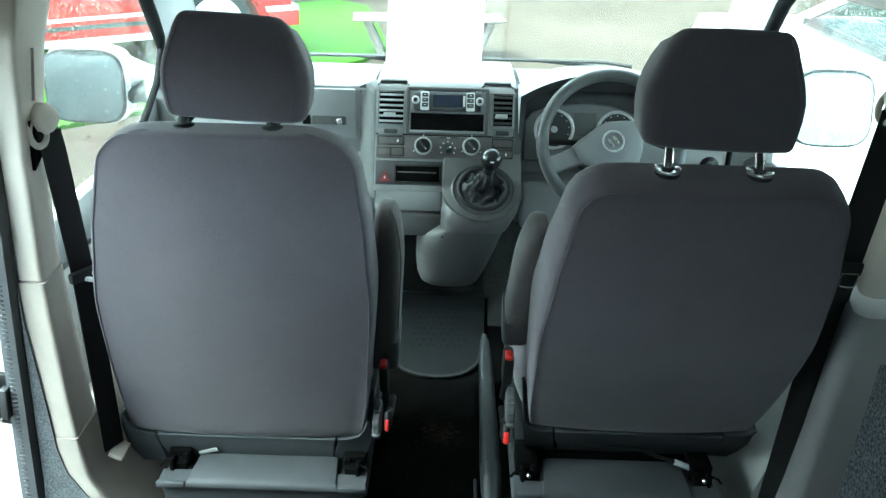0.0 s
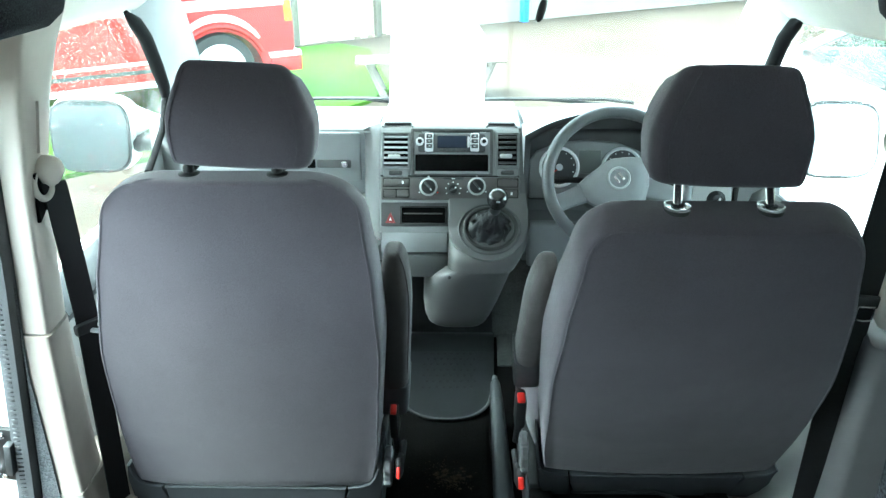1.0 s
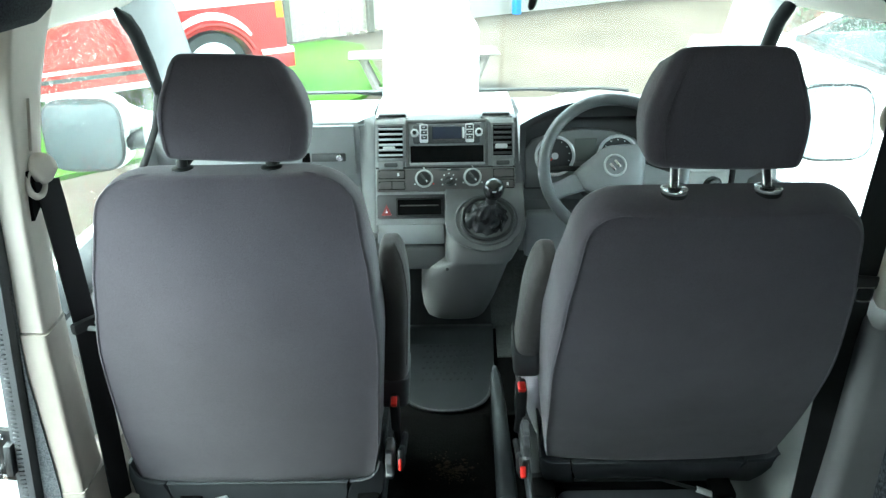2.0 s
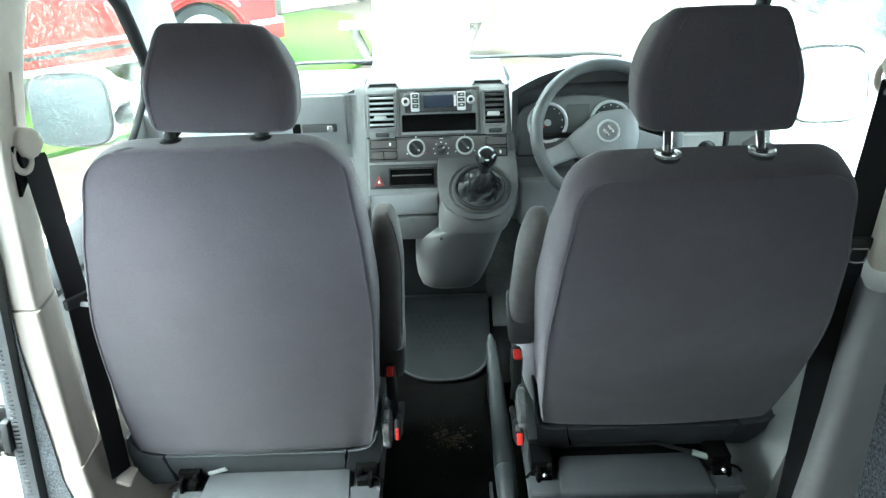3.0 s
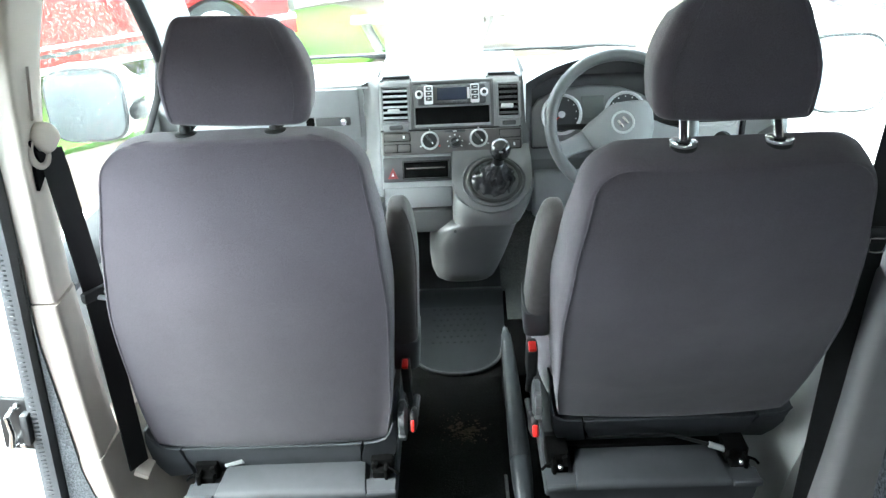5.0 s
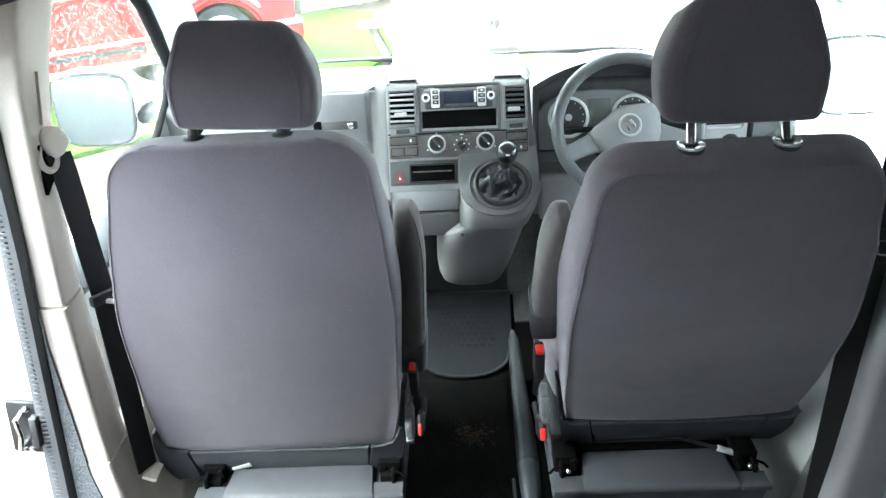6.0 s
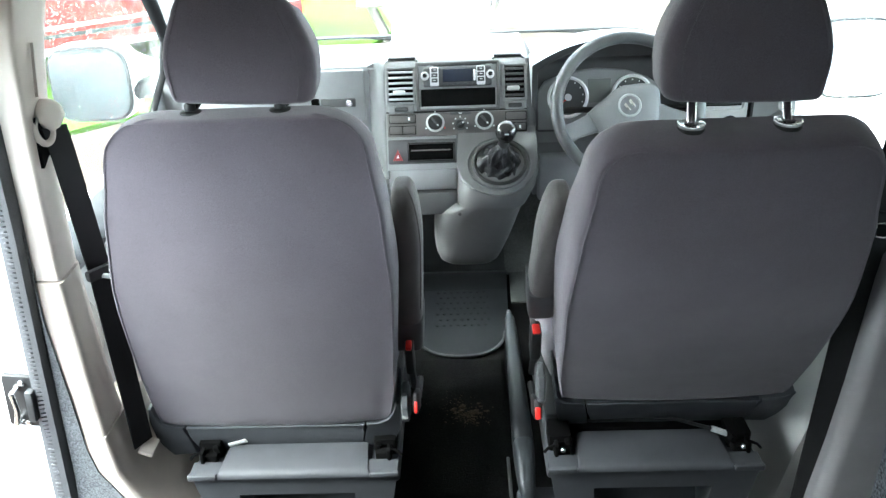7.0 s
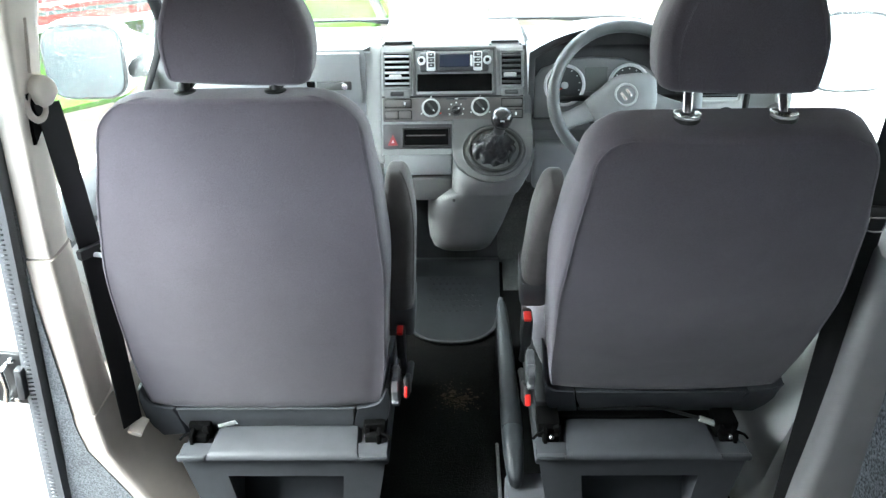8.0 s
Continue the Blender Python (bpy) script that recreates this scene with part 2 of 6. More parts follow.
def prism(outline, to3d, depth, bm=None, bev=0.0):
    """A polygon given in two axes, laid by to3d(a, b, d) and made depth thick."""
    b = bmesh.new()
    near = [b.verts.new(to3d(u, v, 0.0)) for u, v in outline]
    far = [b.verts.new(to3d(u, v, depth)) for u, v in outline]
    n = len(outline)
    rim = b.faces.new(near)
    b.faces.new(far[::-1])
    for i in range(n):
        b.faces.new((near[i], far[i], far[(i + 1) % n], near[(i + 1) % n]))
    if bev:
        bmesh.ops.bevel(b, geom=list(rim.edges), offset=bev, segments=2, profile=0.5, affect="EDGES")
    return join_in(bm, b) if bm else b


def lathe(profile, m, seg=24, bm=None):
    """A turned shape: profile of (radius, height) round z, placed by the matrix m."""
    rings = [[m @ Vector((max(r, 1e-4) * math.cos(a), max(r, 1e-4) * math.sin(a), h)) for a in (2 * math.pi * k / seg for k in range(seg))]
             for r, h in profile]
    return loft(rings, bm)


def oval(hw, hd, power=4.0, count=32):
    """A rounded rectangle about the origin."""
    out = []
    for k in range(count):
        a = 2 * math.pi * (k + 0.5) / count
        c, s = math.cos(a), math.sin(a)
        out.append((hw * math.copysign(abs(c) ** (2 / power), c), hd * math.copysign(abs(s) ** (2 / power), s)))
    return out


def between(x, table):
    """A smooth reading of a table of (x, value)."""
    for (x0, v0), (x1, v1) in zip(table, table[1:]):
        if x <= x1:
            f = max(0.0, (x - x0) / (x1 - x0))
            return v0 + (v1 - v0) * (f * f * (3 - 2 * f) * 0.5 + f * 0.5)
    return table[-1][1]


def lerp_table(x, table):
    for (x0, v0), (x1, v1) in zip(table, table[1:]):
        if x <= x1:
            return v0 + (v1 - v0) * max(0.0, (x - x0) / (x1 - x0))
    return table[-1][1]


def facing(c, normal):
    """A pose at c whose z axis lies along normal and whose x axis stays level."""
    z = Vector(normal).normalized()
    x = Vector((0, 0, 1)).cross(z)
    x = x.normalized() if x.length > 1e-4 else Vector((1, 0, 0))
    return Matrix.Translation(c) @ Matrix((x, z.cross(x), z)).transposed().to_4x4()


# ---- the van's shell ----
def rect_prism(name, x, y, z, mat, label, category="wall", bev=0.004):
    c = [(a + b) / 2 for a, b in (x, y, z)]
    s = [abs(b - a) for a, b in (x, y, z)]
    return setting(name, box(c, s, bev), mat, label, category)


rect_prism("floor", (-0.86, 0.86), (-1.4, 2.46), (-0.05, 0.0), FLOOR, "black carpeted van floor with dried mud specks", "floor")
bm = loft([[(x, 2.44, -0.05), (x, 2.44, 0.0), (x, 2.56, 0.07), (x, 2.72, 0.36), (x, 2.72, 0.62), (x, 2.78, 0.62), (x, 2.78, -0.05)] for x in (-0.86, 0.86)])
setting("toe_board", bm, FOOTWELL, "grey carpeted toe board under the dashboard", "floor")
rect_prism("ceiling", (-0.87, 0.87), (-1.4, 2.04), (1.415, 1.46), HEADLINER, "light felt headliner under the van roof", "ceiling")
rect_prism("wall_right", (0.72, 0.87), (-1.4, 1.1), (0.0, 0.66), WALLCARPET, "lower cargo side wall lined with dark grey carpet", "wall")
rect_prism("wall_right_upper", (0.735, 0.87), (-1.4, 1.1), (0.66, 1.415), WALLCARPET, "upper cargo side wall lined with dark grey carpet", "wall")
rect_prism("wall_left", (-0.87, -0.735), (-1.4, -0.1), (0.0, 1.415), WALLCARPET, "cargo side wall lined with dark grey carpet", "wall")
# Unseen panel added to keep low doorway light off the seat backs.
rect_prism("light_block_left", (-0.87, -0.80), (-0.1, 0.9), (0.0, 0.95), WALLCARPET, "unseen low carpeted panel added to block doorway light", "wall")
# Unseen screen added to shade the lower backrests from rear light.
rect_prism("light_block_rear", (-0.735, 0.715), (-0.3, -0.25), (0.0, 0.985), WALLCARPET, "unseen low carpeted screen added to block light from behind", "wall")
rect_prism("wall_rear", (-0.87, 0.87), (-1.45, -1.4), (-0.05, 0.97), WALLCARPET, "closed tailgate lined with dark carpet", "wall")
rect_prism("wall_rear_upper", (-0.87, 0.87), (-1.45, -1.4), (1.4, 1.46), WALLCARPET, "tailgate rail above the added rear window", "wall")
for x0, x1, tag in ((-0.87, -0.76, "left"), (0.76, 0.87, "right")):
    rect_prism("wall_rear_%s" % tag, (x0, x1), (-1.45, -1.4), (0.97, 1.4), WALLCARPET, "carpeted tailgate post beside the added rear window", "wall")
# Unseen rear window added to bring sky light onto the upper seat backs.
rear_glass = rect_prism("light_window_rear", (-0.765, 0.765), (-1.43, -1.424), (0.965, 1.405), GLASS, "clear unseen tailgate window added to light the seat backs", "window", 0.001)
rear_glass.visible_shadow = False
rect_prism("door_header", (-0.87, -0.72), (-0.1, 1.13), (1.24, 1.413), LINING, "dark lined header over the open sliding door", "wall")

# dark carpeted roof lining that curves down at both sides
arch = [(-0.84, 1.185), (-0.77, 1.215), (-0.70, 1.228), (-0.62, 1.239), (-0.585, 1.248), (-0.566, 1.264), (-0.557, 1.29), (-0.55, 1.34), (-0.52, 1.385), (-0.45, 1.4)]
for side, tag in ((-1, "left"), (1, "right")):
    ring = [(-side * x, z) for x, z in arch] + [(side * 0.45, 1.412), (side * 0.86, 1.412)]
    bm = loft([[(x, y, z if y > 0.9 else max(z, 1.36)) for x, z in ring] for y in (0.84, 0.9, 0.98, 1.11)] + [[(x + (side * 0.8 - x) * f, 1.11 + 0.075 * math.sin(t), z + (1.412 - z) * f) for x, z in ring] for t in (math.pi / 2 * k / 8 for k in range(1, 9)) for f in (0.2 * (1 - math.cos(t)),)])
    setting("roof_lining_%s" % tag, bm, LINING, "dark grey carpet roof lining with a rounded lower side", "lining")

# ---- left middle pillar: white jamb, ribbed seal, carpet strip and two-tone trim ----
SEAL_OUT = [(-0.1, -0.905), (0.28, -0.868), (0.57, -0.836), (0.835, -0.808), (1.05, -0.785), (1.4, -0.75)]
SEAL_IN = [(-0.1, -0.852), (0.25, -0.825), (0.57, -0.794), (0.82, -0.768), (1.01, -0.754), (1.4, -0.725)]
TRIM_OUT = [(-0.1, -0.80), (0.28, -0.795), (0.63, -0.788), (0.80, -0.769), (1.01, -0.752), (1.4, -0.72)]
CORNER = [(-0.1, -0.735), (0.26, -0.731), (0.32, -0.735), (0.475, -0.736), (0.72, -0.732), (0.95, -0.716), (1.11, -0.697), (1.2, -0.675), (1.3, -0.64)]


def pillar_rings(z0, z1, count, grow=0.0):
    rings = []
    for k in range(count):
        z = z0 + (z1 - z0) * k / (count - 1)
        c, o = lerp_table(z, CORNER) + grow, lerp_table(z, TRIM_OUT)
        f = 1.285 + 0.05 * max(0.0, (z - 0.95) / 0.25) + 0.03 * max(0.0, (0.6 - z) / 0.6)
        rings.append([(o, 1.20 - grow, z), (c - 0.012, 1.197 - grow, z), (c - 0.009, 1.1971 - grow, z), (c - 0.005, 1.1978 - grow, z), (c - 0.002, 1.1995 - grow, z), (c - 0.0005, 1.202 - grow, z), (c, 1.206 - grow, z), (c + 0.0003, 1.21, z),
                      (c - 0.002, f - 0.03, z), (c - 0.0025, f - 0.024, z), (c - 0.006, f - 0.008, z), (c - 0.012, f, z), (c - 0.04, f + 0.02, z), (o - 0.03, f + 0.02, z)])
    return rings


pillar = thing("pillar_left", "two-tone plastic trim of the door pillar", "pillar", kind="structure", at=(-0.74, 1.22, 0))
part("upper_trim", loft(pillar_rings(0.712, 1.3, 24)), BEIGE, pillar, "pale beige moulded upper trim", 50)
part("lower_trim", loft(pillar_rings(0.02, 0.708, 24, 0.003)), BEIGE_LOW, pillar, "grey-beige moulded lower trim", 50)
# foot of the trim that flares along the floor to the seat box
bm = loft([[(ox - 0.004, 1.195, oz), (cx - 0.007, 1.1935, cz - 0.002), (cx - 0.003, 1.1945, cz), (cx, 1.1975, cz + 0.002), (cx + 0.002, 1.202, cz + 0.004), (cx + 0.003, 1.208, cz + 0.005),
            (cx + 0.004 + 0.02 * f, 1.3, cz + 0.006 + 0.008 * f), (cx + 0.004 + 0.03 * f, 1.5, cz + 0.006 + 0.012 * f), (ox - 0.004, 1.5, oz)]
           for ox, oz, cx, cz, f in ((-0.783, 0.36, -0.732, 0.36, 0), (-0.781, 0.33, -0.732, 0.322, 0.05), (-0.772, 0.271, -0.729, 0.263, 0.3), (-0.752, 0.233, -0.713, 0.217, 0.6), (-0.728, 0.185, -0.695, 0.178, 0.8),
                                     (-0.707, 0.144, -0.674, 0.136, 1), (-0.66, 0.055, -0.632, 0.055, 1), (-0.63, 0.0, -0.602, 0.0, 1))])
part("foot_trim", bm, BEIGE_LOW, pillar, "flared grey-beige sill trim", 45)
bm = prism([(1.218, 0.915), (1.258, 0.94), (1.262, 1.0), (1.22, 1.0)], lambda u, v, d: (-0.7165 - 0.06 * (v - 0.95) * -1 + d, u, v), 0.006)
part("adjuster_slot", prism([(1.238, 1.03), (1.2405, 1.03), (1.2475, 1.115), (1.245, 1.115)], lambda u, v, d: (-0.706 + 0.14 * (v - 1.03) + d, u, v), 0.005), BEIGE_LOW, pillar, "fine belt height slot")
part("foot_lip", box((-0.69, 1.262, 0.276), (0.03, 0.05, 0.01), 0.003, rot=(0, 25, 0)), BEIGE_LOW, pillar, "pale lip of the belt opening")
# Shallow black patch carries the slot's inner shade.
part("belt_slot", bm, VOID, pillar, "belt slot with its inner shade painted black")
# flat carpeted strip beside the seal
outline = [(-0.855, 0.0), (-0.822, 0.25), (-0.793, 0.57), (-0.768, 0.81), (-0.772, 0.80), (-0.782, 0.63), (-0.779, 0.437), (-0.779, 0.33), (-0.77, 0.271), (-0.73, 0.194), (-0.705, 0.144), (-0.658, 0.055), (-0.62, 0.0)]
setting("carpet_strip", prism(outline, lambda u, v, d: (u, 1.192 + d, v), 0.02), CARPET, "light grey carpet edging beside the door seal", "carpet")
rings = []
for k in range(40):
    z = -0.05 + 1.4 * k / 39
    o, i = lerp_table(z, SEAL_OUT), lerp_table(z, SEAL_IN)
    m = (o + i) / 2
    rings.append([(o, 1.205, z), (o + 0.004, 1.185, z), (m - 0.004, 1.182, z), (m, 1.187, z), (m + 0.004, 1.178, z), (i - 0.006, 1.178, z), (i, 1.19, z), (i, 1.21, z)])
seal = thing("door_seal", "ribbed dark grey rubber seal of the sliding door", "seal", kind="structure", at=(-0.82, 1.19, 0))
part("seal_lip", loft(rings), SEAL, seal, "", 30)
bm = bmesh.new()
for k in range(135):
    z = 0.0 + 0.0098 * k
    o, i = lerp_table(z, SEAL_OUT), lerp_table(z, SEAL_IN)
    box(((o + i) / 2 - 0.002, 1.181, z), ((i - o) * 0.28, 0.0042, 0.0055), bm=bm)
tagged(part("seal_ribs", bm, SEAL, seal), kind="stuff")
bm = bmesh.new()
rings = [[(lerp_table(z, SEAL_OUT) + 0.002, 1.2, z), (-1.08, 1.205, z), (-1.1, 1.23, z), (-1.1, 1.31, z), (lerp_table(z, SEAL_OUT) + 0.002, 1.31, z)] for z in (-0.3, -0.1, 0.28, 0.57, 0.835, 1.05, 1.4)]
setting("door_jamb", loft(rings), WHITE, "white painted door jamb of the van body", "jamb")
striker = thing("door_striker", "black striker plate with a chrome loop on the jamb", "striker", at=(-0.89, 1.2, 0.45))
tilt = Matrix.Translation((-0.868, 1.192, 0.458)) @ pose(0, 0, 0, 0, 7, 0)
part("plate", join_in(bmesh.new(), box((0, 0, 0), (0.066, 0.012, 0.118), 0.004), tilt), BLACK, striker)
part("loop", tube([tilt @ Vector(p) for p in ((-0.004, -0.004, 0.036), (-0.004, -0.028, 0.034), (0.004, -0.032, 0.0), (-0.004, -0.028, -0.034), (-0.004, -0.004, -0.036))], 0.0055), CHROME, striker, "chrome striker loop")
part("guard", join_in(bmesh.new(), box((0.022, -0.012, 0.0), (0.014, 0.022, 0.07), 0.003), tilt), DARK, striker)
for dz in (0.046, -0.047):
    part("bolt", lathe([(0.0065, 0), (0.0065, 0.004), (0.004, 0.006), (0, 0.006)], tilt @ facing((0.006, -0.006, dz), (0, -1, 0)), 10), CHROME, striker, "chrome bolt head")

# ---- right middle pillar ----
CORNER_R = [(0.0, 0.63), (0.186, 0.643), (0.321, 0.656), (0.456, 0.665), (0.7, 0.675), (0.95, 0.704), (1.11, 0.715), (1.2, 0.69), (1.3, 0.65)]
rings = []
for k in range(30):
    z = 0.01 + 1.29 * k / 29
    c = lerp_table(z, CORNER_R)
    rings.append([(c + 0.075, 1.13, z), (c + 0.024, 1.1302, z), (c + 0.015, 1.132, z), (c + 0.008, 1.1365, z), (c + 0.003, 1.143, z), (c + 0.0005, 1.15, z), (c + 0.001, 1.158, z), (c + 0.004, 1.168, z), (c + 0.036, 1.27, z), (c + 0.06, 1.30, z), (c + 0.15, 1.30, z), (c + 0.15, 1.13, z)])
pillar_r = thing("pillar_right", "grey plastic trim of the driver side door pillar", "pillar", kind="structure", at=(0.7, 1.2, 0))
part("upper_trim", loft(rings[17:]), BEIGE, pillar_r, "pale beige moulded upper trim", 50)
part("lower_trim", loft(rings[:17] + [[(x, y, 0.729) for x, y, z in rings[17]]]), PILLARGREY, pillar_r, "grey moulded lower trim", 50)
rise_r = [(0.6, 0.05), (0.64, 0.09), (0.68, 0.24), (0.72, 0.47), (0.76, 0.57), (0.80, 0.6)]
bm = loft([[(x, 1.28 + 0.03 * math.sin(9 * (x - 0.6)), 0)] + [(x, 1.28 + 0.03 * math.sin(9 * (x - 0.6)) + dy, between(x, rise_r) - 0.02 + dz) for dy, dz in ((0.0, 0.0), (0.01, 0.012), (0.03, 0.02), (0.1, 0.035))] + [(x, 1.6, between(x, rise_r) + 0.02), (x, 1.6, 0)] for x in [0.6 + 0.2 * k / 20 for k in range(21)]])
part("foot_trim", bm, LIGHT, pillar_r, "pale moulded sill trim", 60)

# ---- front doors, headers, windscreen pillars ----
WINDOW_FRONT = [(2.03, 1.165), (2.085, 1.13), (2.133, 1.089), (2.183, 1.007), (2.218, 0.94), (2.22, 0.905), (2.19, 0.872), (2.152, 0.823), (2.067, 0.775), (2.015, 0.748)]

for side, tag in ((-1, "left"), (1, "right")):
    n = 1 if side < 0 else 2
    door = thing("door_%d" % n, "front door with pale grey inner panel, closed", "door", kind="structure", at=(side * 0.84, 1.9, 0.0))
    prof = [(0.86, 0.02), (0.80, 0.02), (0.79, 0.3), (0.792, 0.44), (0.775, 0.47), (0.775, 0.56), (0.80, 0.60), (0.815, 0.655), (0.835, 0.70), (0.86, 0.70)]
    part("inner_panel", loft([[(side * x, y, z) for x, z in prof] for y in (1.36, 1.38, 1.7, 2.1, 2.46, 2.5)]), LIGHT, door, "", 40)
    part("armrest", loft([[(side * (0.772 - 0.05 * w), y, z) for w, z in ((0, 0.44), (0.9, 0.45), (1, 0.47), (0.9, 0.50), (0, 0.52))] for y in (1.62, 1.66, 1.95, 2.0)]), DARK, door, "dark grab handle")
    part("window_sill", loft([[(side * x, y, z) for x, z in ((0.80, 0.63), (0.785, 0.655), (0.80, 0.685), (0.84, 0.705), (0.855, 0.70), (0.855, 0.64))] for y in (1.37, 1.4, 2.0, 2.46)]), DARK, door, "dark grey window ledge")
    # sill of white paint outside the glass
    part("outer_skin", box((side * 0.885, 1.9, 0.33), (0.03, 1.1, 0.72), 0.008), WHITE, door, "white outer skin")
    # black rubber round the window
    part("window_rubber", tube([(side * 0.824, 0.02 + (y - 0.02) * 0.969, 1.385 + (z - 1.385) * 0.969) for y, z in WINDOW_FRONT], lambda f: 0.019 * min(1.0, 0.3 + 6 * f) * (1.0 - 0.5 * min(1.0, max(0.0, (f - 0.4) / 0.2))), 10), GASKET, door, "black window rubber")
    pane = [(0.85, 1.40, 0.70), (0.85, 1.45, 1.0), (0.842, 1.54, 1.13), (0.838, 1.68, 1.172), (0.842, 1.96, 1.178), (0.846, 2.03, 1.16), (0.852, 2.12, 1.06), (0.858, 2.225, 0.937), (0.86, 2.30, 0.83), (0.86, 2.31, 0.70)]
    b = bmesh.new()
    a1 = [b.verts.new((side * 0.852, y, z)) for x, y, z in pane]
    a2 = [b.verts.new((side * 0.856, y, z)) for x, y, z in pane]
    b.faces.new(a1)
    b.faces.new(a2[::-1])
    for i in range(len(pane)):
        j = (i + 1) % len(pane)
        b.faces.new((a1[i], a2[i], a2[j], a1[j]))
    glass = part("window_pane", b, GLASS, door, "rain-spotted side window")
    glass.visible_shadow = False
    # trim in the front lower corner of the window
    low = [(2.232, 0.925), (2.195, 0.868), (2.164, 0.823), (2.079, 0.776), (2.03, 0.745), (2.02, 0.69), (2.36, 0.69), (2.33, 0.78)]
    part("corner_trim", prism([(0.02 + (y - 0.02) * 0.978, 1.385 + (z - 1.385) * 0.978) for y, z in low], lambda u, v, d: (side * (0.832 + d), u, v), 0.012), TRIMGREY, door, "grey corner trim")
    drop = -0.024 if side > 0 else 0.0
    # header above the window, curving into the roof
    prof = [(0.87, 1.165), (0.832, 1.17), (0.815, 1.18), (0.79, 1.2), (0.73, 1.27), (0.66, 1.335), (0.56, 1.39), (0.5, 1.41), (0.87, 1.41)]
    bm = loft([[(side * (x - shift), y, z + up) for x, z in prof] for y, shift, up in ((1.17, 0.0, 0.0), (1.4, 0, -0.0), (1.7, 0, drop * 0.6), (1.98, 0.0, drop), (2.04, 0.005, drop))])
    setting("header_%s" % tag, bm, HEADLINER, "pale moulded headlining above the front door", "headliner", 50)
    # windscreen pillar
    inner = [(0.80, 1.90, 1.26), (0.832, 2.02, 1.168), (0.842, 2.12, 1.065), (0.85, 2.225, 0.94), (0.857, 2.30, 0.83), (0.86, 2.36, 0.70)]
    front = [(0.72, 2.06, 1.37), (0.79, 2.25, 1.2), (0.80, 2.34, 1.125), (0.825, 2.47, 1.02), (0.84, 2.58, 0.89), (0.86, 2.72, 0.748)]
    rings = []
    for (x0, y0, z0), (x1, y1, z1) in zip(inner, front):
        rings.append([(side * x0, y0, z0), (side * ((x0 * 0.7 + x1 * 0.3) - 0.012), y0 * 0.7 + y1 * 0.3, z0 * 0.7 + z1 * 0.3), (side * ((x0 * 0.35 + x1 * 0.65) - 0.014), y0 * 0.35 + y1 * 0.65, z0 * 0.35 + z1 * 0.65),
                      (side * x1, y1, z1), (side * (x1 + 0.03), y1 + 0.01, z1), (side * (x0 + 0.012), y0 + 0.04, z0)])
    setting("windscreen_pillar_%s" % tag, loft(rings), TRIMGREY, "grey windscreen pillar trim", "pillar", 40)

screen = bmesh.new()
lo, hi = (0.885, 2.72, 0.743), (0.775, 2.05, 1.385)
rings = []
for k in range(7):
    f = k / 6
    w, y, z = (lo[i] + (hi[i] - lo[i]) * f for i in range(3))
    rings.append([(-w + 2 * w * i / 12, y + 0.05 * (1 - (i / 6 - 1) ** 2), z + 0.01 * math.sin(math.pi * f)) for i in range(13)])
front_side = [[(x, y + 0.004, z + 0.004) for x, y, z in r] for r in rings]
bm = loft([a + b[::-1] for a, b in zip(rings, front_side)])
window = setting("window_1", bm, GLASS, "clear laminated windscreen", "windscreen", 60)
window.visible_shadow = False
# Unseen header added to cut steep skylight on the gear console.
setting("sky_block_header", prism([(1.99, 1.41), (2.04, 1.385), (2.12, 1.308), (2.1, 1.285), (2.05, 1.3), (1.99, 1.375)], lambda u, v, d: (-0.74 + d, u, v), 1.48, bev=0.01), HEADLINER, "unseen felt header added above the windscreen to block steep sky", "headliner")
rect_prism("scuttle", (-0.87, 0.87), (2.72, 2.84), (0.45, 0.742), BLACK, "black scuttle panel below the windscreen", "scuttle")
for x0, x1, dz in ((-0.62, -0.12, 0.0), (-0.06, 0.62, 0.0)):
    wiper = thing("wiper", "black windscreen wiper resting on wet glass", "wiper", "windscreen wipers", at=(x0, 2.77, 0.8))
    part("blade", tube([(x0, 2.785, 0.768), (x0 + 0.1, 2.80, 0.779), (x1 - 0.1, 2.79, 0.782), (x1, 2.775, 0.773)], 0.007, 6), BLACK, wiper)
    part("arm", tube([(x1 - 0.05, 2.80, 0.758), ((x0 + x1) / 2, 2.797, 0.78)], 0.006, 6), BLACK, wiper)


